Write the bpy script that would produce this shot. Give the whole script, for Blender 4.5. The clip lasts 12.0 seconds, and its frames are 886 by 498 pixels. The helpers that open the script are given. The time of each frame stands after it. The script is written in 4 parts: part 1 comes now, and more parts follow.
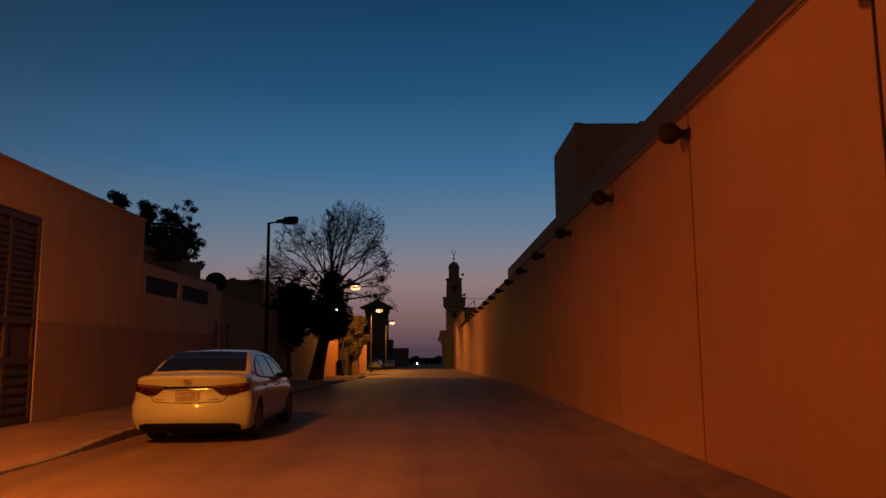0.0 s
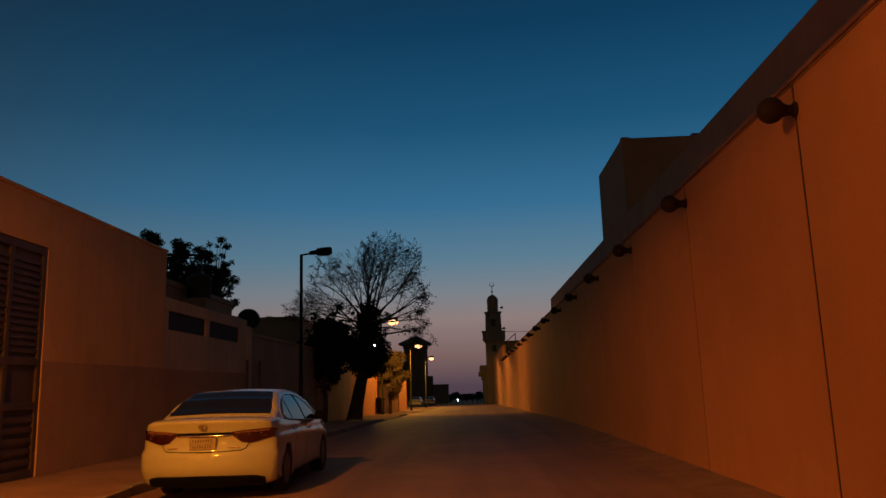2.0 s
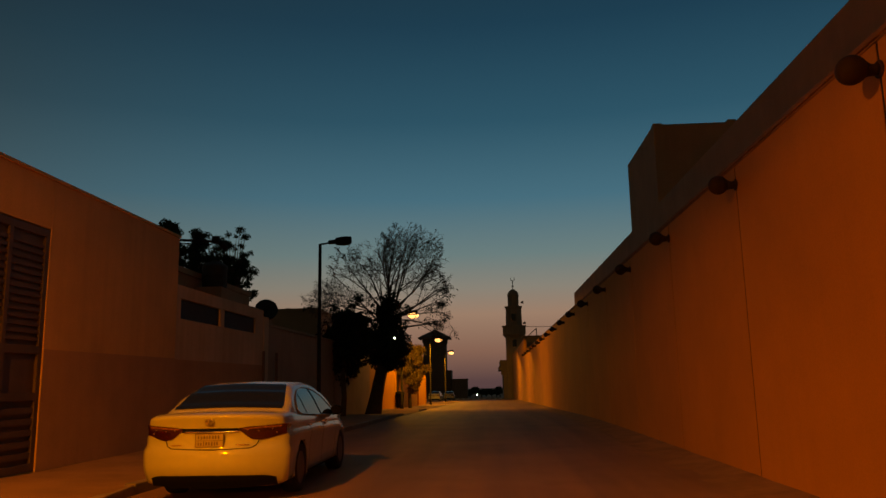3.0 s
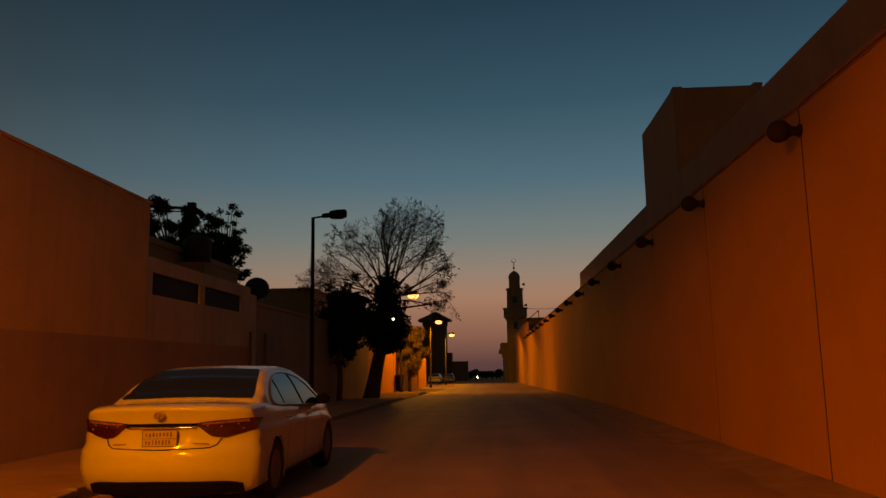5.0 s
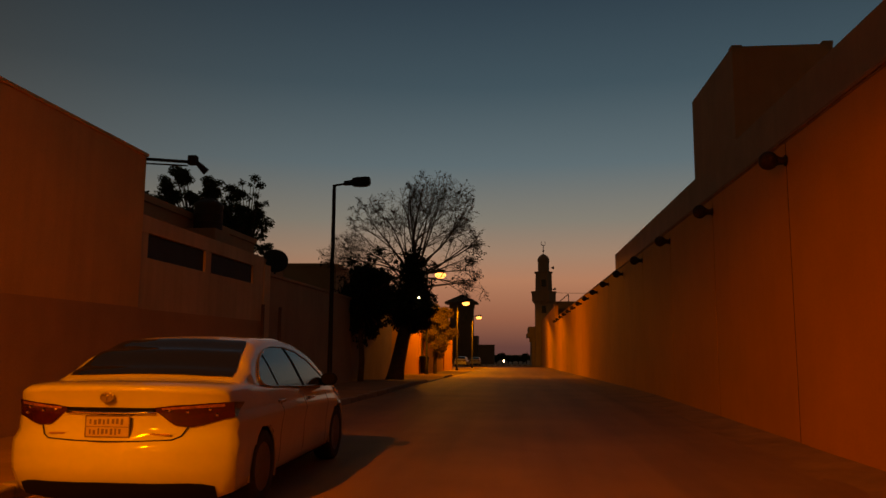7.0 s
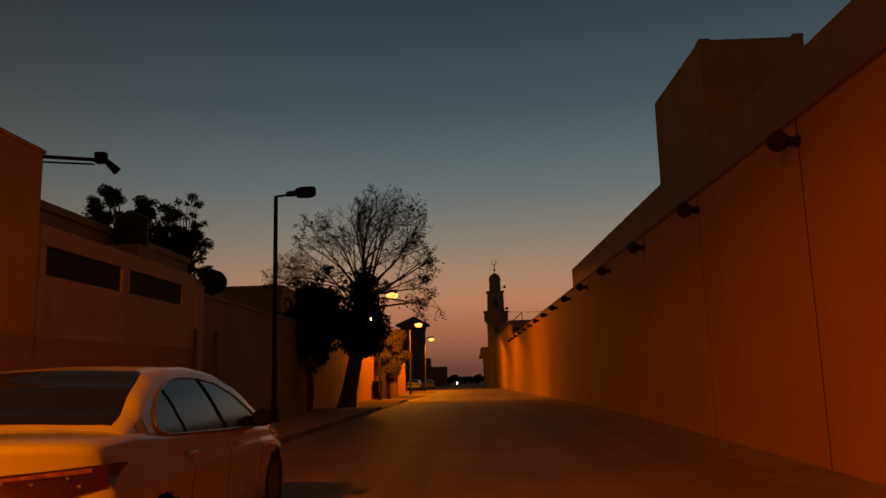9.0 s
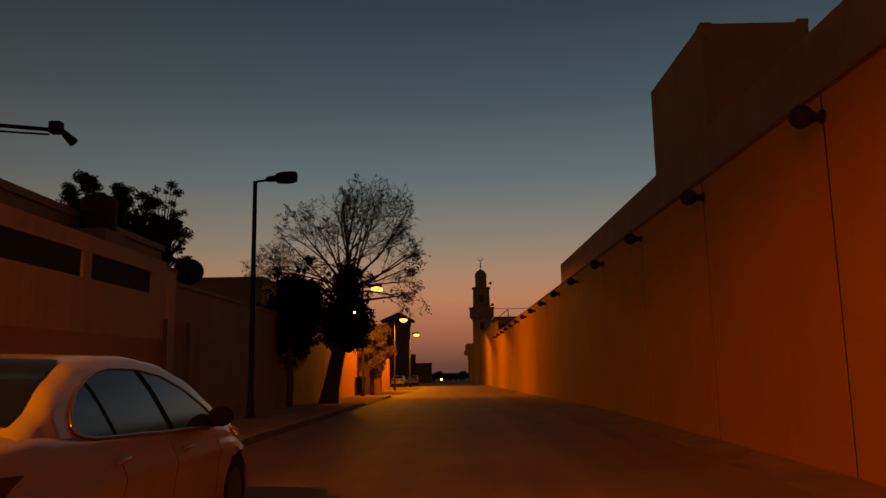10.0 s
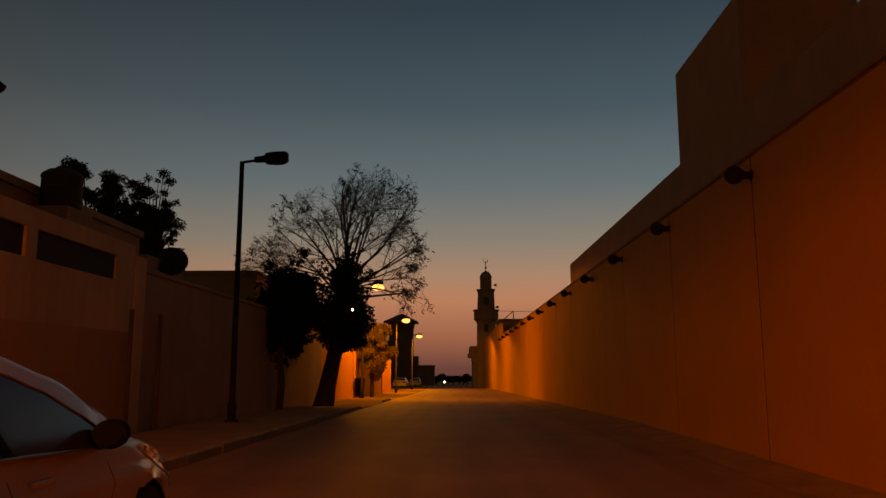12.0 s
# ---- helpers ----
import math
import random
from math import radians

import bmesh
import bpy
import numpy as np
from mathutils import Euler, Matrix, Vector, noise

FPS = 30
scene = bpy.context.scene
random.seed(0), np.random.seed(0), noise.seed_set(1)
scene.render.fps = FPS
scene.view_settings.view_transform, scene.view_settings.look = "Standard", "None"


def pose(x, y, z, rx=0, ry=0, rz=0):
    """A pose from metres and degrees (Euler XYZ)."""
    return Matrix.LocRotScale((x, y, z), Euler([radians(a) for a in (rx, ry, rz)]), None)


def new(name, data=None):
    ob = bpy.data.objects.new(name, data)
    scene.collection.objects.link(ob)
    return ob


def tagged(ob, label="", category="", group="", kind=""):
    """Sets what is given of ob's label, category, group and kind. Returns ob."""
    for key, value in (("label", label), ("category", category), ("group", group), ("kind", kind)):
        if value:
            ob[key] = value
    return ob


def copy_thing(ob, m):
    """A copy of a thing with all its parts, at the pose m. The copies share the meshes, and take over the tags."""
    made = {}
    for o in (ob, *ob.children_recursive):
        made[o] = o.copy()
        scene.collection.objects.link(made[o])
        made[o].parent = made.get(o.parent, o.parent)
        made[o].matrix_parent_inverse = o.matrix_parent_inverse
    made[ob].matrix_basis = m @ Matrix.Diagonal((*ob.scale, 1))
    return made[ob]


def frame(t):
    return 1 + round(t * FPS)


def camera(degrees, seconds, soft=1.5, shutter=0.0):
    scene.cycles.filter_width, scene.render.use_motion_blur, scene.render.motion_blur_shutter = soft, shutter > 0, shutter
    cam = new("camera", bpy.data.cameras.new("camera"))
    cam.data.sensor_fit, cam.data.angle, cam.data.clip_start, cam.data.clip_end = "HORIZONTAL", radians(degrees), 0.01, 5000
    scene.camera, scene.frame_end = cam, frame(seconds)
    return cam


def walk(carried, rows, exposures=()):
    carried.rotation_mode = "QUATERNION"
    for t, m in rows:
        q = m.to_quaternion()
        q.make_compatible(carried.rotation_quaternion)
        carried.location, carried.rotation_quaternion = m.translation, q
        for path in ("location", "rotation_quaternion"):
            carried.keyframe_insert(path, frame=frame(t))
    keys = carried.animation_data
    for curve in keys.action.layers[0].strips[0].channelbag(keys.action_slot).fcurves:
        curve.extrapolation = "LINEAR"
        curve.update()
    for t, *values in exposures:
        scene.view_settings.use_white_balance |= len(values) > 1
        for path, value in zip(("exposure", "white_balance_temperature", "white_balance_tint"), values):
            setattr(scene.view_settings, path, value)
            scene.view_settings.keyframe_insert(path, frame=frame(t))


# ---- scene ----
cam = camera(60.9, 12.0)
METRES, EYE, TILT, LEAN, TURN = 11.2, 1.45, 0.4, 0.0, -0.8
ROWS = [
    (0.0, 0.0, 0.0, 0.0, 0.06, 7.24, 0.44),
    (0.5, -0.0015, 0.0359, 0.0001, 1.43, 8.16, 0.72),
    (1.0, -0.006, 0.0756, -0.0015, 2.09, 8.56, 1.01),
    (1.5, -0.0119, 0.1116, -0.0032, 2.53, 9.01, 1.66),
    (2.0, -0.0191, 0.1516, -0.0026, 3.02, 9.96, 1.75),
    (2.5, -0.0298, 0.1908, -0.0036, 3.79, 9.99, 1.42),
    (3.0, -0.0331, 0.2328, -0.0026, 4.44, 9.58, 1.09),
    (5.0, -0.0511, 0.3976, -0.0016, 4.43, 8.28, 1.0),
    (5.5, -0.0522, 0.4376, -0.0038, 4.88, 7.82, 0.69),
    (6.0, -0.0587, 0.4841, -0.0074, 5.34, 7.18, 0.12),
    (6.5, -0.0659, 0.5252, -0.0078, 7.03, 6.99, -0.86),
    (7.0, -0.0702, 0.5668, -0.0085, 6.39, 7.01, -0.35),
    (7.5, -0.0777, 0.6084, -0.0079, 5.14, 7.5, 0.71),
    (9.5, -0.1071, 0.7788, -0.0109, 2.07, 8.75, 1.24),
    (10.0, -0.1091, 0.8211, -0.0124, 1.56, 8.39, 0.99),
    (10.5, -0.1073, 0.8582, -0.0115, 1.99, 8.21, 0.85),
    (11.0, -0.1125, 0.9008, -0.0132, 2.46, 8.29, 0.45),
    (11.5, -0.1088, 0.944, -0.0136, 2.85, 8.56, -0.26),
    (12.0, -0.1109, 0.9901, -0.0152, 1.81, 8.58, 0.04),
]
EXPOSURES = [(0.0, 0.0, 4900, 4), (0.8, -0.02, 4900, 3), (1.5, -0.03, 4750, 0), (2.0, 0.01, 4750, -11), (2.5, 0.06, 5800, -23), (3.2, 0.08, 6800, -8), (5.0, 0.1, 8000, 4), (6.0, 0.12, 9200, 12), (7.5, 0.17, 11500, 23), (9.5, 0.22, 12500, 26), (12.0, 0.25, 12500, 26)]
walk(cam, [(t, pose(0, 0, EYE, TILT, LEAN, TURN) @ pose(METRES * x, METRES * y, METRES * z, 90 + pitch, roll, yaw)) for t, x, y, z, yaw, pitch, roll in ROWS], EXPOSURES)

# ---- world: the sky after sunset, glowing over the end of the street ----
world = bpy.data.worlds.new("dusk_sky")
scene.world = world
world.use_nodes = True
wt = world.node_tree
wt.nodes.clear()
w_out = wt.nodes.new("ShaderNodeOutputWorld")
w_bg = wt.nodes.new("ShaderNodeBackground")
w_co = wt.nodes.new("ShaderNodeTexCoord")
w_sep = wt.nodes.new("ShaderNodeSeparateXYZ")
w_asin = wt.nodes.new("ShaderNodeMath")
w_asin.operation = "ARCSINE"
w_scale = wt.nodes.new("ShaderNodeMath")
w_scale.operation = "MULTIPLY_ADD"
w_scale.inputs[1].default_value, w_scale.inputs[2].default_value = 1 / radians(64), 4 / 64
w_glow = wt.nodes.new("ShaderNodeValToRGB")
w_far = wt.nodes.new("ShaderNodeValToRGB")
w_side = wt.nodes.new("ShaderNodeMapRange")
w_side.inputs["From Min"].default_value, w_side.inputs["From Max"].default_value = 0.25, 1.0
w_dot = wt.nodes.new("ShaderNodeVectorMath")
w_dot.operation = "DOT_PRODUCT"
w_dot.inputs[1].default_value = (0.24, 0.97, 0.0)
w_side.interpolation_type = "SMOOTHSTEP"
w_mix = wt.nodes.new("ShaderNodeMixRGB")


def ramp_stops(node, stops):
    """Elevation in degrees (0 to 60) and linear colour."""
    el = node.color_ramp.elements
    while len(el) > 1:
        el.remove(el[-1])
    el[0].position, el[0].color = (stops[0][0] + 4) / 64, (*stops[0][1], 1)
    for deg, rgb in stops[1:]:
        e = el.new((deg + 4) / 64)
        e.color = (*rgb, 1)


SKY = [(-2, (0.075, 0.038, 0.046)), (0, (0.100, 0.049, 0.055)), (2.2, (0.235, 0.110, 0.086)), (5.0, (0.330, 0.187, 0.145)), (7.0, (0.255, 0.205, 0.190)), (9.5, (0.155, 0.190, 0.215)),
       (13.7, (0.070, 0.141, 0.215)), (19.5, (0.031, 0.081, 0.139)), (26.5, (0.0150, 0.0445, 0.087)), (34, (0.0105, 0.0275, 0.050)), (60, (0.007, 0.011, 0.016))]
ramp_stops(w_glow, SKY)
ramp_stops(w_far, [(0, (0.075, 0.047, 0.020)), (12, (0.050, 0.036, 0.022)), (24, (0.018, 0.020, 0.020)), (60, (0.010, 0.016, 0.024))])
wt.links.new(w_co.outputs["Generated"], w_sep.inputs[0])
wt.links.new(w_sep.outputs["Z"], w_asin.inputs[0])
wt.links.new(w_asin.outputs[0], w_scale.inputs[0])
wt.links.new(w_scale.outputs[0], w_glow.inputs[0])
wt.links.new(w_scale.outputs[0], w_far.inputs[0])
wt.links.new(w_co.outputs["Generated"], w_dot.inputs[0])
wt.links.new(w_dot.outputs["Value"], w_side.inputs["Value"])
wt.links.new(w_side.outputs["Result"], w_mix.inputs[0])
wt.links.new(w_far.outputs[0], w_mix.inputs[1])
wt.links.new(w_glow.outputs[0], w_mix.inputs[2])
wt.links.new(w_mix.outputs[0], w_bg.inputs["Color"])
w_bg.inputs["Strength"].default_value = 1.0
wt.links.new(w_bg.outputs[0], w_out.inputs[0])

# ---- street lamps: high-pressure sodium, one to every 24.6 m on the west pavement ----
SODIUM, SODIUM_FAR, REFLECT = (1.0, 0.245, 0.002), (1.0, 0.365, 0.015), 2.7
LAMP_X, LAMP_Y = -6.43, [-19.9, 3.6, 29.3, 54.2, 78.6, 103.0]
LAMP_LIT = [True, True, False, True, True, True]
LAMP_WATTS = [1600, 1080, 0, 1100, 2400, 2700]
LAMP_OUT = [0.98, 0.98, 0.98, 0.98, 0.98, 0.98]


def road_z(y):
    """Height of the road: level as far as 30 m, then falling by 1.65 in 100, and flat again far off."""
    a = max(0.0, y - 24)
    drop = a * a / 24 * 0.0165 if a < 12 else (a - 6) * 0.0165
    return -min(drop, 42.0)


def sodium(name, m, watts, colour, size, blend):
    data = bpy.data.lights.new(name, "SPOT")
    data.energy, data.color, data.spot_size, data.spot_blend, data.shadow_soft_size = watts, colour, radians(size), blend, 0.10
    ob = new(name, data)
    ob.matrix_world = m


# each near head throws light down, and its reflector a further share along the street;
# the reflector of the first far head is turned up the street, so that it is dimmer on its south side
for ly, lit, watts, out in zip(LAMP_Y, LAMP_LIT, LAMP_WATTS, LAMP_OUT):
    if not lit:
        continue
    x, y, z = LAMP_X + out, ly + 0.1, 6.04 + road_z(ly)
    if ly < 20:
        sodium("sodium_lamp", pose(x, y, z), watts, SODIUM, 170, 0.12)
        sodium("sodium_reflector", pose(x, y, z, 50, 0, -18 if ly > 0 else -9), watts * REFLECT, SODIUM, 80, 0.9)
    elif ly < 60:
        sodium("sodium_lamp", pose(x, y, z, 0, -12, 0), watts, SODIUM_FAR, 170, 0.12)
        sodium("sodium_reflector", pose(x, y, z, 40, 0, -22), watts, SODIUM_FAR, 170, 0.8)
    else:
        sodium("sodium_lamp", pose(x, y, z, 8, 0, -10), watts, SODIUM_FAR, 178, 0.12)

# ---- materials ----


def mat(name, base, rough=0.8, dark=0.75, scale=3.0, fine=60.0, bump=0.15, metal=0.0, coat=0.0, per_object=0.0, streaks=0.0, spec=0.5, tracks=0.0):
    """A surface with large stains, fine grain and relief, in object coordinates; tracks run along the street."""
    m = bpy.data.materials.new(name)
    m.use_nodes = True
    nt = m.node_tree
    b = nt.nodes["Principled BSDF"]
    co = nt.nodes.new("ShaderNodeTexCoord")
    big = nt.nodes.new("ShaderNodeTexNoise")
    big.inputs["Scale"].default_value, big.inputs["Detail"].default_value, big.inputs["Roughness"].default_value = scale, 6, 0.62
    small = nt.nodes.new("ShaderNodeTexNoise")
    small.inputs["Scale"].default_value, small.inputs["Detail"].default_value = fine, 3
    ramp = nt.nodes.new("ShaderNodeMapRange")
    ramp.inputs["From Min"].default_value, ramp.inputs["From Max"].default_value = 0.32, 0.68
    ramp.inputs["To Min"].default_value, ramp.inputs["To Max"].default_value = dark, 1.0
    grain = nt.nodes.new("ShaderNodeMapRange")
    grain.inputs["From Min"].default_value, grain.inputs["From Max"].default_value = 0.3, 0.7
    grain.inputs["To Min"].default_value, grain.inputs["To Max"].default_value = 1 - (1 - dark) * 0.45, 1.0
    mul = nt.nodes.new("ShaderNodeMath")
    mul.operation = "MULTIPLY"
    scl = nt.nodes.new("ShaderNodeVectorMath")
    scl.operation = "SCALE"
    scl.inputs[0].default_value = base
    nt.links.new(co.outputs["Object"], big.inputs["Vector"])
    nt.links.new(co.outputs["Object"], small.inputs["Vector"])
    nt.links.new(big.outputs["Fac"], ramp.inputs["Value"])
    nt.links.new(small.outputs["Fac"], grain.inputs["Value"])
    nt.links.new(ramp.outputs[0], mul.inputs[0])
    nt.links.new(grain.outputs[0], mul.inputs[1])
    last = mul
    if tracks:
        tp = nt.nodes.new("ShaderNodeMapping")
        tp.inputs["Scale"].default_value = (1.1, 0.045, 1.0)
        tn = nt.nodes.new("ShaderNodeTexNoise")
        tn.inputs["Scale"].default_value, tn.inputs["Detail"].default_value = 1.3, 4
        tr = nt.nodes.new("ShaderNodeMapRange")
        tr.inputs["From Min"].default_value, tr.inputs["From Max"].default_value = 0.36, 0.62
        tr.inputs["To Min"].default_value, tr.inputs["To Max"].default_value = 1 - tracks, 1.0
        m4 = nt.nodes.new("ShaderNodeMath")
        m4.operation = "MULTIPLY"
        nt.links.new(co.outputs["Object"], tp.inputs["Vector"])
        nt.links.new(tp.outputs[0], tn.inputs["Vector"])
        nt.links.new(tn.outputs["Fac"], tr.inputs["Value"])
        nt.links.new(tr.outputs[0], m4.inputs[0])
        nt.links.new(last.outputs[0], m4.inputs[1])
        last = m4
    if streaks:
        mp = nt.nodes.new("ShaderNodeMapping")
        mp.inputs["Scale"].default_value = (2.2, 2.2, 0.12)
        sn = nt.nodes.new("ShaderNodeTexNoise")
        sn.inputs["Scale"].default_value, sn.inputs["Detail"].default_value = 2.0, 5
        sr = nt.nodes.new("ShaderNodeMapRange")
        sr.inputs["From Min"].default_value, sr.inputs["From Max"].default_value = 0.35, 0.6
        sr.inputs["To Min"].default_value, sr.inputs["To Max"].default_value = 1 - streaks, 1.0
        m2 = nt.nodes.new("ShaderNodeMath")
        m2.operation = "MULTIPLY"
        nt.links.new(co.outputs["Object"], mp.inputs["Vector"])
        nt.links.new(mp.outputs[0], sn.inputs["Vector"])
        nt.links.new(sn.outputs["Fac"], sr.inputs["Value"])
        nt.links.new(sr.outputs[0], m2.inputs[0])
        nt.links.new(last.outputs[0], m2.inputs[1])
        last = m2
    if per_object:
        info = nt.nodes.new("ShaderNodeObjectInfo")
        pr = nt.nodes.new("ShaderNodeMapRange")
        pr.inputs["To Min"].default_value, pr.inputs["To Max"].default_value = 1 - per_object, 1.0
        m3 = nt.nodes.new("ShaderNodeMath")
        m3.operation = "MULTIPLY"
        nt.links.new(info.outputs["Random"], pr.inputs["Value"])
        nt.links.new(pr.outputs[0], m3.inputs[0])
        nt.links.new(last.outputs[0], m3.inputs[1])
        last = m3
    nt.links.new(last.outputs[0], scl.inputs["Scale"])
    nt.links.new(scl.outputs[0], b.inputs["Base Color"])
    b.inputs["Roughness"].default_value, b.inputs["Metallic"].default_value = rough, metal
    b.inputs["Coat Weight"].default_value, b.inputs["Coat Roughness"].default_value = coat, 0.09
    b.inputs["Specular IOR Level"].default_value = spec
    if bump:
        bp = nt.nodes.new("ShaderNodeBump")
        bp.inputs["Strength"].default_value, bp.inputs["Distance"].default_value = bump, 0.02
        nt.links.new(small.outputs["Fac"], bp.inputs["Height"])
        nt.links.new(bp.outputs[0], b.inputs["Normal"])
    return m


def glow(name, rgb, strength):
    m = bpy.data.materials.new(name)
    m.use_nodes = True
    b = m.node_tree.nodes["Principled BSDF"]
    b.inputs["Base Color"].default_value = (*rgb, 1)
    b.inputs["Emission Color"].default_value = (*rgb, 1)
    b.inputs["Emission Strength"].default_value = strength
    return m


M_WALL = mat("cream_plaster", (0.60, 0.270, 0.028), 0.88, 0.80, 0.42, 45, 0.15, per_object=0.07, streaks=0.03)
M_CORNICE = mat("cornice_plaster", (0.34, 0.17, 0.06), 0.88, 0.75, 1.5, 45, 0.15, streaks=0.2)
M_JOINT = mat("joint_filler", (0.022, 0.018, 0.014), 0.9)
M_DARKSTONE = mat("brown_render", (0.46, 0.28, 0.15), 0.9, 0.8, 0.8, 40, 0.15, streaks=0.06)
M_VILLA = mat("villa_plaster", (0.78, 0.465, 0.17), 0.9, 0.80, 0.6, 40, 0.15, streaks=0.07)
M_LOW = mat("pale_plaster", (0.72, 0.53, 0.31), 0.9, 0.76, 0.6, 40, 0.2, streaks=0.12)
# yard and neighbour renders are darkened in place of lamplight fading along the street
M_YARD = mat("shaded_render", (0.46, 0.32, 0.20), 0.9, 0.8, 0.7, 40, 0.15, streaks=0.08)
M_NEIGHBOUR = mat("dimmed_render", (0.38, 0.26, 0.16), 0.9, 0.8, 0.7, 40, 0.15)
M_DADO = mat("dado_paint", (0.53, 0.315, 0.14), 0.85, 0.8, 0.9, 40, 0.15, streaks=0.05)
M_ASPHALT = mat("asphalt", (0.35, 0.20, 0.075), 0.72, 0.66, 0.45, 90, 0.5, tracks=0.32)
M_DUST = mat("dusty_sand", (0.42, 0.235, 0.11), 0.95, 0.6, 0.8, 50, 0.4)
M_GUTTER = mat("gutter_dust", (0.38, 0.225, 0.095), 0.9, 0.55, 1.4, 60, 0.4)
M_KERB = mat("kerb_concrete", (0.42, 0.34, 0.25), 0.9, 0.6, 2.5, 50, 0.35, per_object=0.2)
M_KERB_WHITE = mat("kerb_white_paint", (0.75, 0.72, 0.66), 0.8, 0.6, 3, 50, 0.2)
M_STEEL = mat("dark_painted_steel", (0.012, 0.011, 0.010), 0.7, 0.7, 4, 80, 0.08, spec=0.2)
M_GATE = mat("gate_steel", (0.11, 0.07, 0.042), 0.65, 0.65, 2, 80, 0.1)
M_POLE = mat("galvanised_pole", (0.035, 0.030, 0.026), 0.85, 0.7, 5, 80, 0.08, spec=0.1)
M_GLOBE = mat("smoked_globe", (0.048, 0.030, 0.018), 0.7, 0.75, 6, 60, 0.05, spec=0.15)
M_BARK = mat("bark", (0.10, 0.075, 0.055), 0.95, 0.55, 6, 40, 0.8)
M_TWIG = mat("twig_bark", (0.075, 0.055, 0.042), 0.95, 0.6, 6, 40, 0.2)
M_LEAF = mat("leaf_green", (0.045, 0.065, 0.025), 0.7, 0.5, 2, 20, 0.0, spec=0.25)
# leaf colour raised towards orange to carry the lamplight on the foliage
M_LEAF_LIT = mat("leaf_lamplit", (0.24, 0.17, 0.07), 0.7, 0.5, 2, 20, 0.0, spec=0.25)
M_IVY = mat("leaf_ivy", (0.022, 0.030, 0.014), 0.75, 0.5, 2, 20, 0.0, spec=0.2)
M_CARPAINT = mat("white_car_paint", (0.49, 0.48, 0.43), 0.5, 0.86, 1.2, 200, 0.0, coat=1.0, spec=0.25)
M_CARGAP = mat("shut_line", (0.13, 0.11, 0.09), 0.8)
M_TRIM = mat("window_trim", (0.46, 0.42, 0.38), 0.28, 0.85, 5, 50, 0.0, metal=0.9)
M_MIRROR = mat("mirror_shell", (0.006, 0.006, 0.006), 0.9, 0.8, 8, 90, 0.03, spec=0.06)
M_BLACKPL = mat("black_plastic", (0.006, 0.006, 0.006), 0.7, 0.8, 8, 90, 0.05, spec=0.1)
M_TYRE = mat("tyre_rubber", (0.02, 0.019, 0.018), 0.85, 0.7, 8, 60, 0.2)
# rim metal darkened to hold the shadow the wheels stand in
M_ALLOY = mat("alloy_rim_shaded", (0.20, 0.19, 0.18), 0.45, 0.8, 8, 60, 0.0, metal=0.9)
M_CHROME = mat("chrome", (0.80, 0.78, 0.75), 0.12, 0.95, 5, 50, 0.0, metal=1.0)
M_CARGLASS = mat("tinted_glass", (0.012, 0.013, 0.014), 0.05, 0.9, 1, 5, 0.0, spec=0.75)
M_SIDEGLASS = mat("side_glass", (0.060, 0.058, 0.050), 0.09, 0.9, 1, 5, 0.0, spec=0.6)
M_REDLENS = mat("red_lens", (0.055, 0.005, 0.004), 0.12, 0.35, 22, 90, 0.2, coat=1.0)
M_CLEARLENS = mat("clear_lens", (0.42, 0.17, 0.08), 0.14, 0.35, 30, 120, 0.3, coat=1.0)
M_HEADLENS = mat("headlamp_lens", (0.75, 0.74, 0.72), 0.2, 0.7, 20, 90, 0.15, metal=0.15, coat=1.0)
M_PLATE = mat("plate_white", (0.42, 0.35, 0.25), 0.45, 0.85, 8, 60, 0.05)
M_INK = mat("plate_ink", (0.17, 0.12, 0.08), 0.6)
M_LENS = glow("lit_sodium_lens", (1.0, 0.42, 0.13), 3.0)
M_BURNER = glow("sodium_burner", (1.0, 0.62, 0.26), 9.0)
M_FARLIGHT = glow("far_white_light", (1.0, 0.85, 0.65), 9.0)
M_MOSQUE = mat("mosque_stone", (0.34, 0.27, 0.20), 0.9, 0.75, 0.6, 20, 0.1, streaks=0.15)
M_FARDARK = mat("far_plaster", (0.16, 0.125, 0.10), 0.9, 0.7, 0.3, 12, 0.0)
M_WINDOW = mat("dark_window", (0.012, 0.012, 0.014), 0.15, 0.9, 1, 4, 0.0)
# dish enamel, also the dark tone for shade inside the wall slits
M_DISH_SLIT = mat("dish_and_slit_dark", (0.03, 0.028, 0.026), 0.8, 0.7, 4, 50, 0.05)
M_GALV = mat("grey_fibreglass", (0.045, 0.036, 0.03), 0.7, 0.7, 4, 50, 0.1)

# ---- mesh helpers ----


def mesh_from(name, verts, faces, material, smooth=False):
    me = bpy.data.meshes.new(name)
    me.from_pydata([tuple(v) for v in verts], [], faces)
    me.materials.append(material)
    if smooth:
        me.polygons.foreach_set("use_smooth", [True] * len(me.polygons))
    me.update()
    return me


def part(name, me, parent=None, label="", m=None):
    """One mesh object, under a thing or part when one is given; me is a mesh or a (bmesh, material, smooth)."""
    if isinstance(me, tuple):
        bm, material, smooth = me
        data = bpy.data.meshes.new(name)
        bm.to_mesh(data)
        bm.free()
        data.materials.append(material)
        if smooth:
            data.polygons.foreach_set("use_smooth", [True] * len(data.polygons))
        me = data
    ob = new(name, me)
    if parent is not None:
        ob.parent = parent
    if m is not None:
        ob.matrix_basis = m
    if label:
        ob["label"] = label
    return ob


def empty(name, m=None):
    ob = new(name)
    ob.empty_display_size = 0.3
    if m is not None:
        ob.matrix_basis = m
    return ob


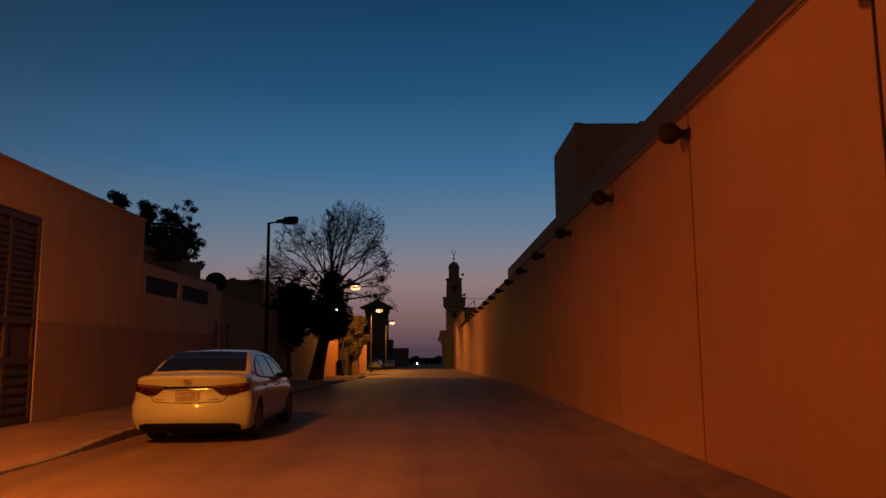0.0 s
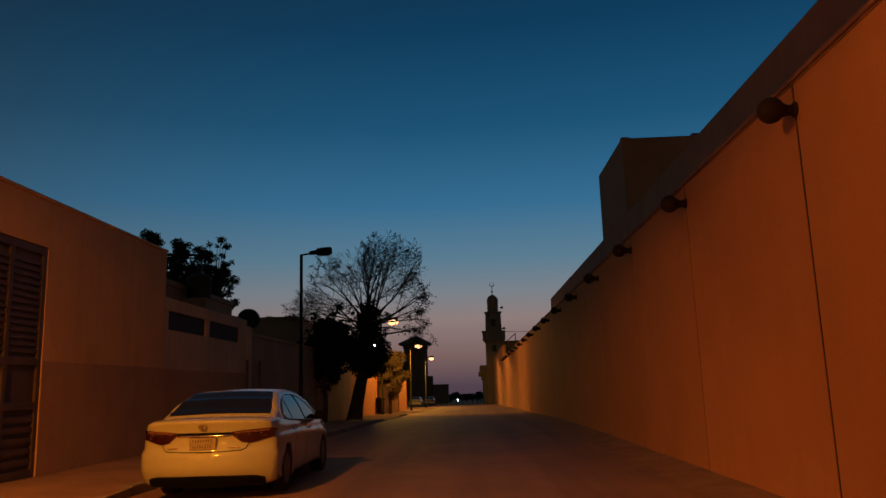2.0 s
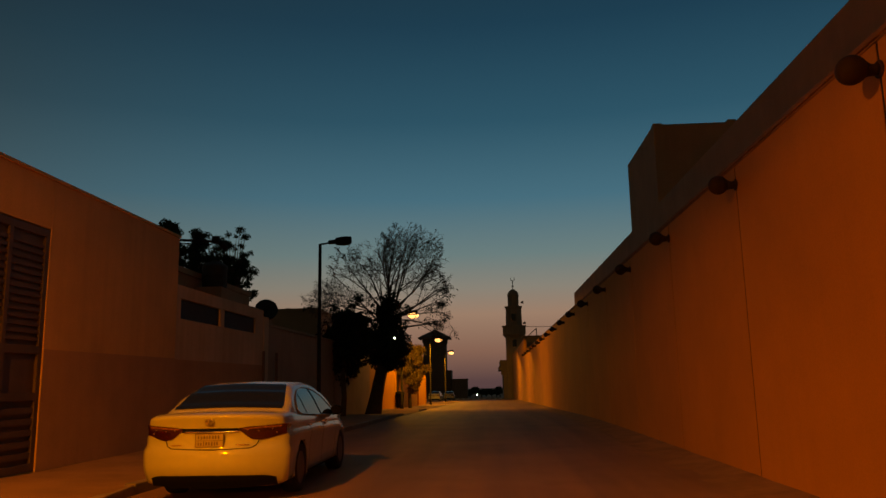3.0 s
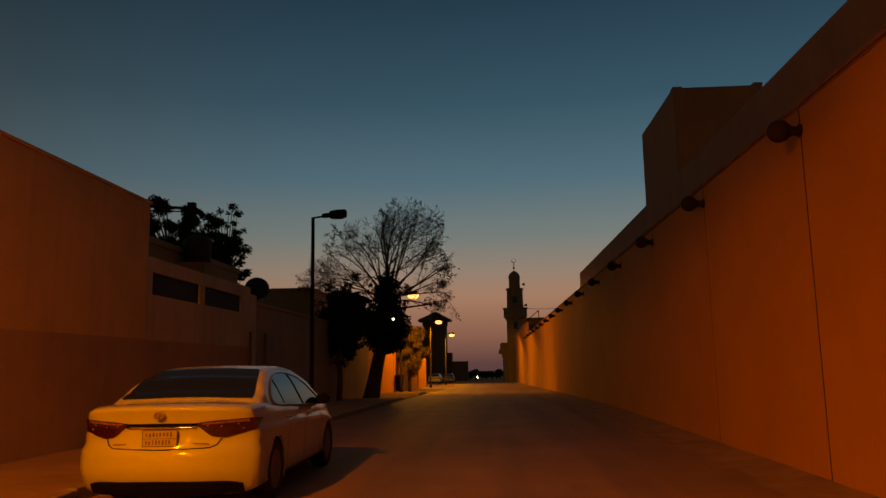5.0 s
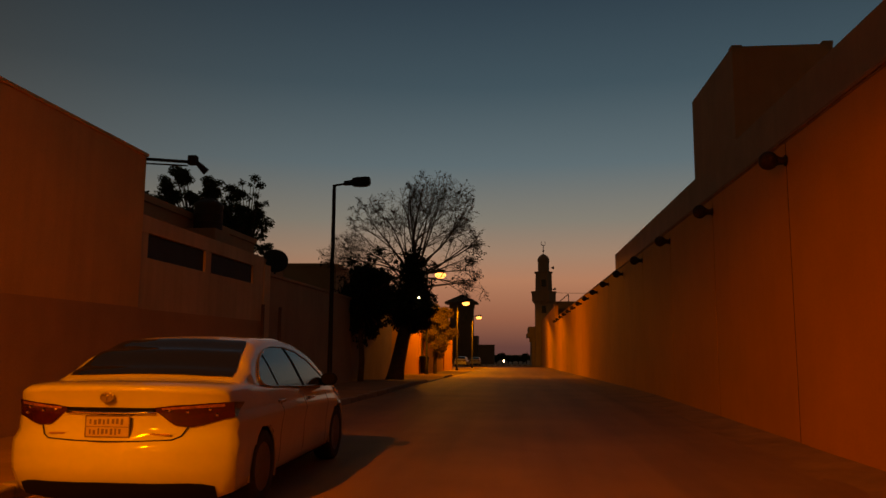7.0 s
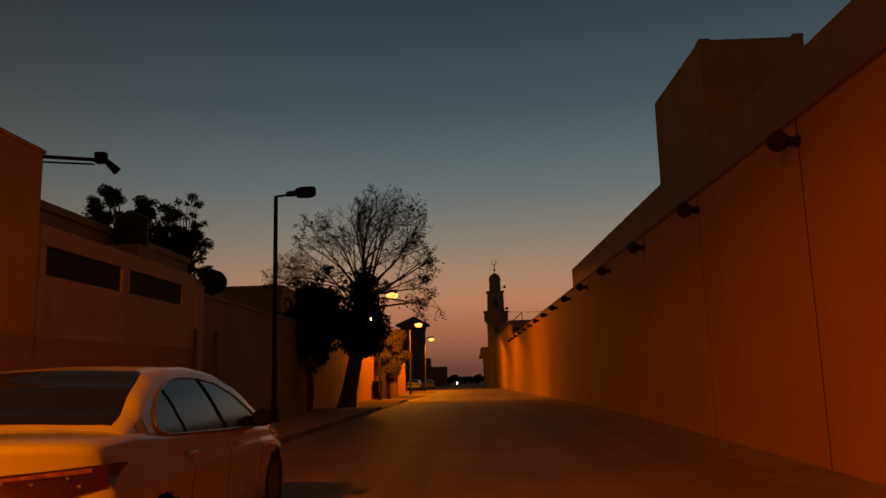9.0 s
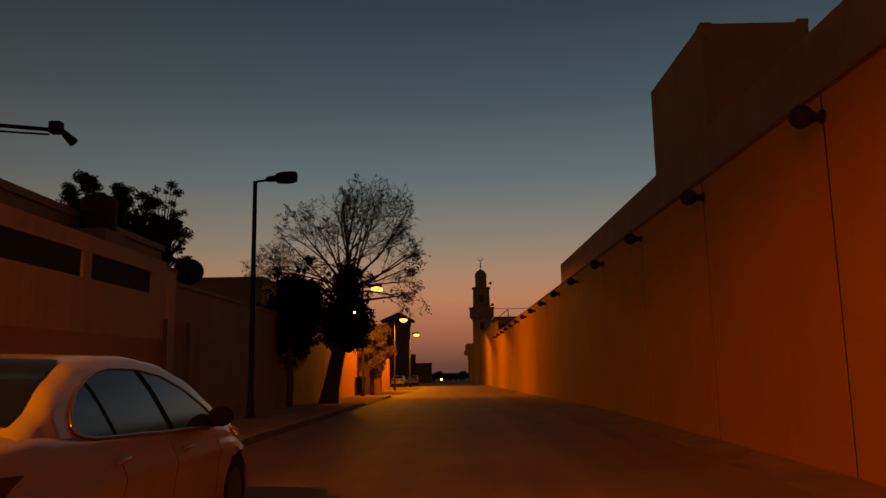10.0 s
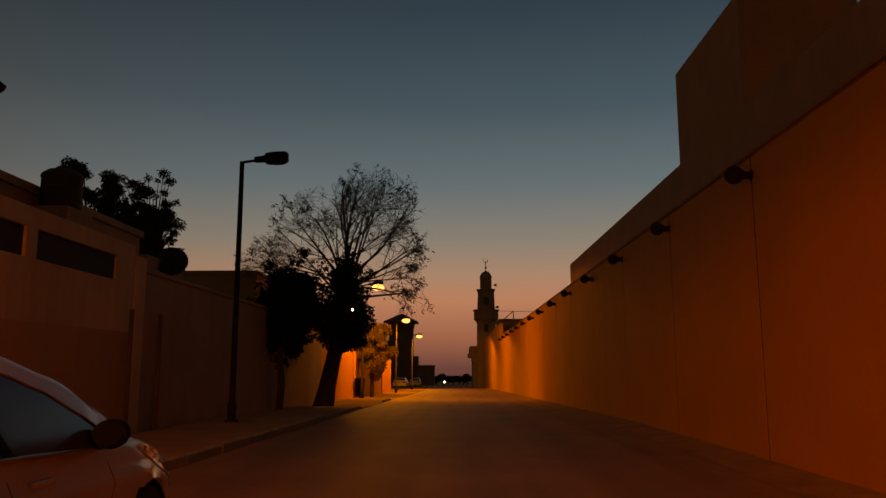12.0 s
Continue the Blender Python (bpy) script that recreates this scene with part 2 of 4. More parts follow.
def bm_box(bm, x0, x1, y0, y1, z0, z1, bevel=0.0):
    r = bmesh.ops.create_cube(bm, size=1.0)
    vs = r["verts"]
    for v in vs:
        v.co = Vector(((x0 + x1) / 2 + v.co.x * (x1 - x0), (y0 + y1) / 2 + v.co.y * (y1 - y0), (z0 + z1) / 2 + v.co.z * (z1 - z0)))
    if bevel:
        es = list({e for v in vs for e in v.link_edges})
        bmesh.ops.bevel(bm, geom=es, offset=bevel, segments=2, affect="EDGES", profile=0.6)
    return bm


def box(x0, x1, y0, y1, z0, z1, material, bevel=0.0, smooth=False):
    return (bm_box(bmesh.new(), x0, x1, y0, y1, z0, z1, bevel), material, smooth)


def tube(points, radii, sides=8, cap=True):
    """Verts and faces of a tapering tube along points."""
    verts, faces = [], []
    n = len(points)
    pts = [Vector(p) for p in points]
    prev = None
    for i, p in enumerate(pts):
        d = (pts[min(i + 1, n - 1)] - pts[max(i - 1, 0)]).normalized()
        if prev is None:
            a = d.orthogonal().normalized()
        else:
            a = (prev - d * prev.dot(d))
            a = a.normalized() if a.length > 1e-6 else d.orthogonal().normalized()
        prev = a
        b = d.cross(a)
        for k in range(sides):
            t = 2 * math.pi * k / sides
            verts.append(p + (a * math.cos(t) + b * math.sin(t)) * radii[i])
    for i in range(n - 1):
        for k in range(sides):
            k2 = (k + 1) % sides
            faces.append((i * sides + k, i * sides + k2, (i + 1) * sides + k2, (i + 1) * sides + k))
    if cap:
        faces.append(tuple(range(sides))[::-1])
        faces.append(tuple((n - 1) * sides + k for k in range(sides)))
    return verts, faces


def lathe(profile, sides=24):
    """Verts and faces of a turned body from (radius, height) pairs."""
    verts, faces = [], []
    for r, z in profile:
        for k in range(sides):
            t = 2 * math.pi * k / sides
            verts.append((r * math.cos(t), r * math.sin(t), z))
    for i in range(len(profile) - 1):
        for k in range(sides):
            k2 = (k + 1) % sides
            faces.append((i * sides + k, i * sides + k2, (i + 1) * sides + k2, (i + 1) * sides + k))
    faces.append(tuple(range(sides))[::-1])
    faces.append(tuple((len(profile) - 1) * sides + k for k in range(sides)))
    return verts, faces


def join(*lists):
    verts, faces = [], []
    for v, f in lists:
        o = len(verts)
        verts += v
        faces += [tuple(i + o for i in q) for q in f]
    return verts, faces


def sheet(name, xs, ys, height, material):
    """An uneven sheet over a grid of x and y."""
    verts = [(x, y, height(x, y)) for y in ys for x in xs]
    n = len(xs)
    faces = [(j * n + i, j * n + i + 1, (j + 1) * n + i + 1, (j + 1) * n + i) for j in range(len(ys) - 1) for i in range(n - 1)]
    return mesh_from(name, verts, faces, material, True)


def spread(a, b, step):
    n = max(1, int(round((b - a) / step)))
    return [a + (b - a) * i / n for i in range(n + 1)]


# ---- ground, road, pavements ----
KERB_X, WEST_X, EAST_X = -4.75, -7.28, 3.32
EAST_STRIP = 2.55


def bumpy(x, y, a=0.012, f=0.8):
    return a * noise.noise(Vector((x * f, y * f, 3.7)))


road_ys = spread(-45, 60, 0.6) + spread(62, 152, 3)[0:]
ob = part("road", sheet("road", spread(-5.5, EAST_X + 0.05, 0.3), road_ys, lambda x, y: road_z(y) + bumpy(x, y) + 0.02 * (1 - ((x + 0.8) / 4.2) ** 2), M_ASPHALT))
tagged(ob, "worn grey asphalt street between two walls", "road", kind="structure")

gx = [-3000, -900, -300, -120, -60, -30, -15, -5.8, -5.45, EAST_X + 0.03, 15, 30, 60, 120, 300, 900, 3000]
gy = [-900, -300, -120, -45] + spread(-30, 150, 6) + [153, 170, 200, 260, 400, 900, 2570, 4500]
ob = part("ground", sheet("ground", gx, gy, lambda x, y: road_z(y) - 0.05, M_DUST))
tagged(ob, "flat dusty ground beyond the street", "ground", kind="structure")


def kerb_x(y):
    return -5.22 + 0.57 * max(0.0, min(1.0, (y - 13) / 16))


def ramp(y):
    """1 on the raised pavement, 0 where it drops to the road before the gate and at the side drive."""
    gate_side = max(0.0, min(1.0, (y - 10.9) / 1.8)) + max(0.0, min(1.0, (9.2 - y) / 1.0))
    drive = max(0.0, min(1.0, (40.2 - y) / 0.8)) + max(0.0, min(1.0, (y - 47.9) / 0.15))
    return gate_side * drive * max(0.0, min(1.0, (53.0 - y) / 0.5))


def pave_z(x, y):
    inner = max(0.0, (kerb_x(y) - x) / 2.3)
    return road_z(y) + 0.02 + 0.11 * ramp(y) + (0.10 + 0.09 * (1 - ramp(y))) * inner * max(0.0, min(1.0, (24 - y) / 8))


def strip_sheet(name, ys, left, right, n, height, material):
    """A long strip between two edges that vary along the street."""
    verts = []
    for y in ys:
        for i in range(n + 1):
            x = left(y) + (right(y) - left(y)) * i / n
            verts.append((x, y, height(x, y)))
    faces = [(j * (n + 1) + i, j * (n + 1) + i + 1, (j + 1) * (n + 1) + i + 1, (j + 1) * (n + 1) + i) for j in range(len(ys) - 1) for i in range(n)]
    return mesh_from(name, verts, faces, material, True)


ob = part("pavement_west", strip_sheet("pavement_west", road_ys, lambda y: -7.25, lambda y: kerb_x(y) - 0.03, 9, lambda x, y: pave_z(x, y) - 0.006 + bumpy(x, y, 0.02, 1.3), M_DUST))
tagged(ob, "sandy raised pavement along the west wall", "pavement", kind="structure")
PAVE = ob

ob = part("pavement_east", strip_sheet("pavement_east", road_ys, lambda y: 2.62 + 0.22 * noise.noise(Vector((y * 0.35, 1.3, 0))), lambda y: EAST_X + 0.02, 8,
                                       lambda x, y: road_z(y) + 0.012 + 0.06 * max(0, (x - 2.7) / 0.6) + bumpy(x, y, 0.012, 1.6), M_GUTTER))
tagged(ob, "narrow sand-covered strip at the foot of the east wall", "pavement", kind="structure")

# ---- east side: panelled boundary wall with globe lamps ----
east = empty("wall_east")
tagged(east, "tall cream plaster boundary wall in panels with dark joints", "wall", kind="structure")


def globe_y(k):
    return 9.08 + 4.13 * k + 0.035 * k * k


JOINTS = [-34 + 4.2 * k for k in range(10)] + [globe_y(k) + 0.345 for k in range(-1, 17)] + [87.6]
JOINTS = sorted(j for j in JOINTS if j <= 87.6)
WALL_TOP = 4.47
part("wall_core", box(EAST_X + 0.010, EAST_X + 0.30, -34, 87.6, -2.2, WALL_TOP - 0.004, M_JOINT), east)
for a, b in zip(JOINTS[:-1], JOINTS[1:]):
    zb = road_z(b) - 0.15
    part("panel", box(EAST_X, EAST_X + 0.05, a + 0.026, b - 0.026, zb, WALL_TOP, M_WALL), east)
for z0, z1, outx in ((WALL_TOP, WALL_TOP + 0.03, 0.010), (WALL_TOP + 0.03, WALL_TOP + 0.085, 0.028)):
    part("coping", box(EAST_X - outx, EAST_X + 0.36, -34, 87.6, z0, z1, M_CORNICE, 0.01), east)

globe = empty("wall_lamp")
tagged(globe, "unlit dark globe lamp bracketed to the boundary wall", "wall lamp", "globe lamps along the wall")
v, f = lathe([(0.02, -0.138)] + [(0.14 * math.sin(math.pi * i / 12), -0.14 * math.cos(math.pi * i / 12)) for i in range(1, 12)] + [(0.02, 0.138)], 20)
part("globe", mesh_from("globe", v, f, M_GLOBE, True), globe)
v, f = tube([(0.11, 0, 0.0), (0.16, 0, -0.005), (0.20, 0, -0.005), (0.242, 0, 0.0)], [0.085, 0.06, 0.055, 0.06], 12)
part("bracket", mesh_from("bracket", v, f, M_GLOBE, True), globe)
v, f = lathe([(0.075, 0.0), (0.085, 0.004), (0.085, 0.016), (0.06, 0.024)], 16)
part("wall_plate", mesh_from("wall_plate", v, f, M_GLOBE, True), globe, m=pose(0.258, 0, 0, 0, -90, 0))


def globe_place(k):
    return pose(EAST_X - 0.26, globe_y(k) + 0.33, 4.20 - 0.012 * max(0, k - 6))


globe.matrix_basis = globe_place(0)
for k in [-3, -2, -1] + list(range(1, 17)):
    copy_thing(globe, globe_place(k))

# building behind the east wall
villa = empty("villa", pose(5.35, 0, 0))
tagged(villa, "dark flat-roofed villa with a roof room behind the wall", "house")
part("facade", box(0, 14, -30, 53.4, -1.5, 6.98, M_DARKSTONE), villa)
part("parapet", box(0.003, 0.3, -30, 53.4, 6.98, 7.13, M_DARKSTONE), villa)
part("roof_room", box(0.02, 2.75, 27.4, 32.3, 7.10, 9.80, M_DARKSTONE, 0.015), villa)
part("roof_corner", box(0.01, 0.30, 27.39, 27.7, 9.86, 9.90, M_DARKSTONE, 0.005), villa)
part("roof_corner", box(2.48, 2.76, 27.39, 27.7, 9.86, 9.95, M_DARKSTONE, 0.005), villa)
part("roof_slab", box(0.018, 2.752, 27.398, 32.302, 9.80, 9.86, M_DARKSTONE), villa)

# far stretch of wall and the roof pavilion behind it
ob = part("wall_east_far", box(EAST_X + 0.02, EAST_X + 0.34, 87.62, 143.5, -2.6, 5.85, M_WALL, 0.01))
tagged(ob, "higher plain plaster wall of the mosque compound", "wall", kind="structure")
pav = empty("roof_pavilion", pose(3.75, 95, 0))
tagged(pav, "low dark flat-roofed building with a rail behind the wall", "building")
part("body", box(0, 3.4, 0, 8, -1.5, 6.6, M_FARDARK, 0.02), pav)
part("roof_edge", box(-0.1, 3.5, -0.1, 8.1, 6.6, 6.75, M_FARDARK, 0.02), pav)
v, f = join(tube([(0.2, -0.05, 6.5), (1.5, -0.05, 7.6)], [0.05, 0.05], 6), tube([(1.5, -0.05, 7.6), (1.5, -0.05, 6.7)], [0.05, 0.05], 6))
part("rail", mesh_from("rail", v, f, M_STEEL), pav)

# ---- west side: villa wall with a steel gate, slit openings ----
GATE0, GATE1, GATE_TOP, HIGH_TOP, HIGH_END = 10.1, 14.0, 3.95, 4.74, 18.95
west = empty("wall_west")
tagged(west, "high two-tone plaster wall with a wide gate opening", "wall", kind="structure")
part("wall_body", box(WEST_X - 0.3, WEST_X, -34, GATE0, -0.5, HIGH_TOP, M_VILLA, 0.012), west)
part("wall_body", box(WEST_X - 0.3, WEST_X, GATE1, HIGH_END, -0.5, HIGH_TOP, M_VILLA, 0.012), west)
part("lintel", box(WEST_X - 0.298, WEST_X - 0.002, GATE0, GATE1, GATE_TOP, HIGH_TOP, M_VILLA), west)
part("coping", box(WEST_X - 0.33, WEST_X + 0.03, -34, HIGH_END + 0.03, HIGH_TOP, HIGH_TOP + 0.06, M_VILLA, 0.012), west)
DADO_TOP = 2.05
part("dado", box(WEST_X, WEST_X + 0.012, -34, GATE0, -0.5, DADO_TOP, M_DADO, 0.003), west)
part("dado", box(WEST_X, WEST_X + 0.012, GATE1, HIGH_END, -0.5, DADO_TOP, M_DADO, 0.003), west)

low = empty("wall_west_low")
tagged(low, "lower plaster wall with long dark slit openings below its coping", "wall", kind="structure")
LOW_TOP, LOW_END = 3.70, 25.45
part("wall_body", box(WEST_X - 0.28, WEST_X - 0.01, HIGH_END, LOW_END, -0.8, 2.95, M_LOW, 0.01), low)
part("top_beam", box(WEST_X - 0.28, WEST_X - 0.01, HIGH_END, LOW_END, 3.40, LOW_TOP, M_LOW, 0.01), low)
for a, b in ((HIGH_END, 19.2), (21.72, 22.02), (24.65, LOW_END)):
    part("pier", box(WEST_X - 0.278, WEST_X - 0.012, a, b, 2.95, 3.40, M_LOW), low)
# shallow dark sheet standing in for the shade deep in the slits
part("slit_back", box(WEST_X - 0.12, WEST_X - 0.06, HIGH_END + 0.1, LOW_END - 0.1, 2.96, 3.39, M_DISH_SLIT), low)
part("dado", box(WEST_X - 0.01, WEST_X + 0.004, HIGH_END, LOW_END, -0.8, DADO_TOP - 0.02, M_DADO, 0.003), low)
part("end_pier", box(WEST_X - 0.34, WEST_X + 0.012, LOW_END, LOW_END + 0.5, -0.8, 3.52, M_LOW, 0.015), low)

yard = empty("wall_west_yard")
tagged(yard, "yard wall with shade in its plaster colour, service door and pipes", "wall", kind="structure")
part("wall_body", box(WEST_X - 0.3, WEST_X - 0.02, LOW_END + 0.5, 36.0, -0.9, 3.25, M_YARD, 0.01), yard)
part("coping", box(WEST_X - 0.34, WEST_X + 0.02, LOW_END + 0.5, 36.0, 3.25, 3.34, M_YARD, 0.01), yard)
for py in (25.2, 26.6):
    v, f = tube([(WEST_X + 0.09, py, -0.1), (WEST_X + 0.09, py, 2.45)], [0.045, 0.045], 8)
    part("drain_pipe", mesh_from("drain_pipe", v, f, M_GATE, True), yard)

back = empty("villa", pose(-9.4, 0, 0))
tagged(back, "dark flat-roofed villa set back behind the low wall", "house")
part("facade", box(-8, 0, 19.6, 30.5, -0.5, 4.75, M_DARKSTONE, 0.01), back)
part("tank_plinth", box(0.002, 0.88, 25.1, 26.1, -0.5, 4.44, M_DARKSTONE, 0.01), back)
part("annexe", box(-4, -0.40, 32.0, 35.0, -0.5, 4.54, M_DARKSTONE, 0.01), back)
part("annexe_ledge", box(-0.41, 0.10, 32.1, 34.9, -0.5, 3.90, M_DARKSTONE, 0.01), back)
part("annexe_link", box(-4, -0.3, 30.5, 32.0, -0.5, 4.0, M_DARKSTONE), back)
part("parapet", box(-8, 0.06, 19.55, 30.6, 4.75, 4.92, M_DARKSTONE, 0.01), back)

nb = empty("house", pose(-9.8, 43.6, 0))
tagged(nb, "low flat-roofed plaster house with a thin parapet", "house")
part("facade", box(-12, 0, 0, 8, -1, 5.40, M_NEIGHBOUR, 0.01), nb)
part("parapet", box(-12.04, 0.05, -0.05, 8.05, 5.40, 5.57, M_NEIGHBOUR, 0.012), nb)

# steel gate
gate = empty("gate", pose(WEST_X - 0.055, GATE0, 0.22))
tagged(gate, "closed dark steel double gate with louvred panels", "gate")
GW, GH = GATE1 - GATE0, GATE_TOP - 0.24
for k in (0, 1):
    y0, y1 = 0.03 + k * GW / 2, GW / 2 - 0.01 + k * GW / 2
    leaf = part("gate_leaf", box(-0.03, 0.0, y0, y1, 0, GH, M_GATE, 0.004), gate)
    for a, b in ((y0, y0 + 0.1), ((y0 + y1) / 2 - 0.05, (y0 + y1) / 2 + 0.05), (y1 - 0.1, y1)):
        part("stile", box(0.0, 0.045, a, b, 0, GH, M_GATE, 0.004), leaf)
    for z in (0.0, 1.05, 1.75, GH - 0.12):
        part("rail", box(0.0, 0.044, y0 + 0.1, y1 - 0.1, z, z + 0.12, M_GATE, 0.004), leaf)
    for j in range(14):
        z = 1.95 + j * (GH - 2.15) / 14
        for a in (y0 + 0.1, (y0 + y1) / 2 + 0.05):
            part("slat", box(0.002, 0.03, a, a + (y1 - y0) / 2 - 0.15, z, z + 0.06, M_GATE), leaf)
    for j in range(5):
        z = 0.2 + j * 0.165
        for a in (y0 + 0.1, (y0 + y1) / 2 + 0.05):
            part("slat", box(0.002, 0.03, a, a + (y1 - y0) / 2 - 0.15, z, z + 0.09, M_GATE), leaf)
part("lock_box", box(0.045, 0.085, GW / 2 + 0.05, GW / 2 + 0.17, 1.2, 1.42, M_STEEL, 0.008), gate, "small lock box")
v, f = tube([(0.05, GW / 2 - 0.08, 1.05), (0.1, GW / 2 - 0.08, 1.08), (0.1, GW / 2 - 0.08, 1.4), (0.05, GW / 2 - 0.08, 1.43)], [0.012] * 4, 8)
part("pull_handle", mesh_from("pull_handle", v, f, M_STEEL, True), gate)

# flood lamp on an arm
fl = empty("flood_lamp", pose(WEST_X - 0.05, HIGH_END - 0.02, 4.70))
tagged(fl, "unlit flood lamp on a horizontal arm from the wall corner", "flood lamp")
v, f = join(tube([(0, 0, 0), (0.84, 0.33, 0)], [0.03, 0.03], 8))
part("arm", mesh_from("arm", v, f, M_STEEL, True), fl)
v, f = join(tube([(0.02, 0.02, -0.08), (0.70, 0.28, -0.07)], [0.014, 0.014], 6))
part("cable", mesh_from("cable", v, f, M_BLACKPL, True), fl)
part("junction_box", box(0.70, 0.86, 0.24, 0.38, -0.05, 0.12, M_STEEL, 0.02), fl)
v, f = join(tube([(0.83, 0.33, 0.02), (0.89, 0.355, -0.05), (1.00, 0.395, -0.165)], [0.03, 0.05, 0.068], 12))
part("lamp_head", mesh_from("lamp_head", v, f, M_STEEL, True), fl)

# roof tank and dish
tank = empty("roof_tank", pose(-8.93, 25.6, 4.44))
tagged(tank, "small grey roof water tank with a rounded lid", "water tank")
v, f = lathe([(0.36, 0), (0.38, 0.06), (0.38, 0.62), (0.40, 0.66), (0.38, 0.72), (0.28, 0.80), (0.14, 0.84), (0.13, 0.88), (0.02, 0.89)], 24)
part("body", mesh_from("body", v, f, M_GALV, True), tank)
for z in (0.2, 0.42):
    v, f = lathe([(0.38, z - 0.02), (0.395, z), (0.38, z + 0.02)], 24)
    part("rib", mesh_from("rib", v, f, M_GALV, True), tank)
dish = empty("satellite_dish", pose(-9.52, 33.1, 3.895))
tagged(dish, "dark round satellite dish on a low flat roof", "satellite dish")
v, f = lathe([(0.02, 0.10)] + [(0.46 * i / 8, 0.10 - 0.10 * (1 - (i / 8) ** 2) - 0.02) for i in range(1, 9)] + [(0.47, 0.085), (0.44, 0.1), (0.22, 0.03), (0.02, 0.01)], 28)
part("reflector", mesh_from("reflector", v, f, M_DISH_SLIT, True), dish, m=pose(0, 0, 0.56, 70, 0, 20))
v, f = tube([(0, 0, 0), (0, 0, 0.57)], [0.04, 0.03], 8)
part("mast", mesh_from("mast", v, f, M_STEEL, True), dish)
v, f = tube([(0, -0.02, 0.34), (0.12, -0.36, 0.50)], [0.012, 0.012], 6)
part("feed_arm", mesh_from("feed_arm", v, f, M_STEEL, True), dish)

far_house = empty("house", pose(-17.3, 64.0, 0))
tagged(far_house, "dark flat-roofed house behind the garden trees", "house")
part("facade", box(-6, 6, 0, 8, -1.5, 5.95, M_NEIGHBOUR, 0.02), far_house)
part("parapet", box(-6.05, 6.05, -0.05, 8.05, 5.95, 6.1, M_NEIGHBOUR, 0.02), far_house)
far_tank = copy_thing(tank, pose(-17.3, 65.2, 6.08))
far_tank.scale = (2.0, 2.0, 1.9)
far_tank["label"] = "large rounded water tank on a far roof"

# west wall further on
wf = empty("wall_west_far")
tagged(wf, "low cream plaster wall with gate posts, lit by a street lamp", "wall", kind="structure")


def wall_run(a, b, top, x=WEST_X, material=M_WALL):
    part("wall_body", box(x - 0.25, x, a, b, road_z(b) - 0.3, top, material, 0.012), wf)
    part("coping", box(x - 0.28, x + 0.03, a, b, top, top + 0.06, M_CORNICE, 0.01), wf)


# the first two runs take the dimmed render instead of weaker lamplight
wall_run(36.02, 42.7, 2.5, WEST_X, M_NEIGHBOUR)
wall_run(42.7, 45.9, 3.3, WEST_X, M_NEIGHBOUR)
wall_run(45.9, 50.9, 2.45)
wall_run(50.9, 57.2, 2.40)
wall_run(61.0, 66.0, 2.15)
wall_run(66.0, 82.0, 1.72)
for py, top in ((57.2, 2.55), (60.7, 2.5), (66.0, 2.2), (74.0, 2.0), (82.0, 2.1)):
    part("post", box(WEST_X - 0.32, WEST_X + 0.08, py, py + 0.42, road_z(py) - 0.3, top, M_WALL, 0.02), wf)
g2 = empty("gate", pose(WEST_X - 0.15, 57.62, road_z(59)))
tagged(g2, "dark steel gate between plaster posts", "gate")
for k in (0, 1):
    leaf = part("gate_leaf", box(-0.03, 0, k * 1.54 + 0.01, k * 1.54 + 1.53, 0.1, 2.5, M_GATE, 0.005), g2)
    for z in (0.1, 1.2, 2.36):
        part("rail", box(0, 0.04, k * 1.54 + 0.02, k * 1.54 + 1.52, z, z + 0.12, M_GATE), leaf)

# ---- street lamps ----
lamp = empty("street_lamp")
tagged(lamp, "unlit dark street lamp on a slim steel pole", "street lamp", "street lamps along the west pavement")
v, f = tube([(0, 0, -0.2), (0, 0, 0.5), (0, 0, 0.52), (0, 0, 6.42)], [0.10, 0.10, 0.074, 0.056], 12)
part("pole", mesh_from("pole", v, f, M_POLE, True), lamp)
part("base_cover", box(-0.13, 0.13, -0.13, 0.13, 0, 0.12, M_POLE, 0.02), lamp)
v, f = tube([(-0.03, 0, 6.38), (0.05, 0, 6.41), (0.45, 0.03, 6.47)], [0.04, 0.034, 0.034], 10)
part("arm", mesh_from("arm", v, f, M_POLE, True), lamp)


def head_section(x, w, zt, zb):
    return [(x, -w, zb + 0.02), (x, -w * 0.8, zb), (x, w * 0.8, zb), (x, w, zb + 0.02), (x, w, zt - 0.06), (x, w * 0.6, zt), (x, -w * 0.6, zt), (x, -w, zt - 0.06)]


rings = [head_section(*a) for a in ((0.30, 0.04, 6.52, 6.41), (0.34, 0.06, 6.54, 6.40), (0.56, 0.07, 6.57, 6.41), (0.60, 0.13, 6.62, 6.37), (0.78, 0.155, 6.65, 6.36), (1.04, 0.15, 6.66, 6.38), (1.13, 0.12, 6.65, 6.41), (1.15, 0.08, 6.62, 6.45))]
v = [p for r in rings for p in r]
f = [(i * 8 + k, i * 8 + (k + 1) % 8, (i + 1) * 8 + (k + 1) % 8, (i + 1) * 8 + k) for i in range(7) for k in range(8)] + [tuple(range(8))[::-1], tuple(56 + k for k in range(8))]
head = part("lamp_head", mesh_from("lamp_head", v, f, M_STEEL, False), lamp)


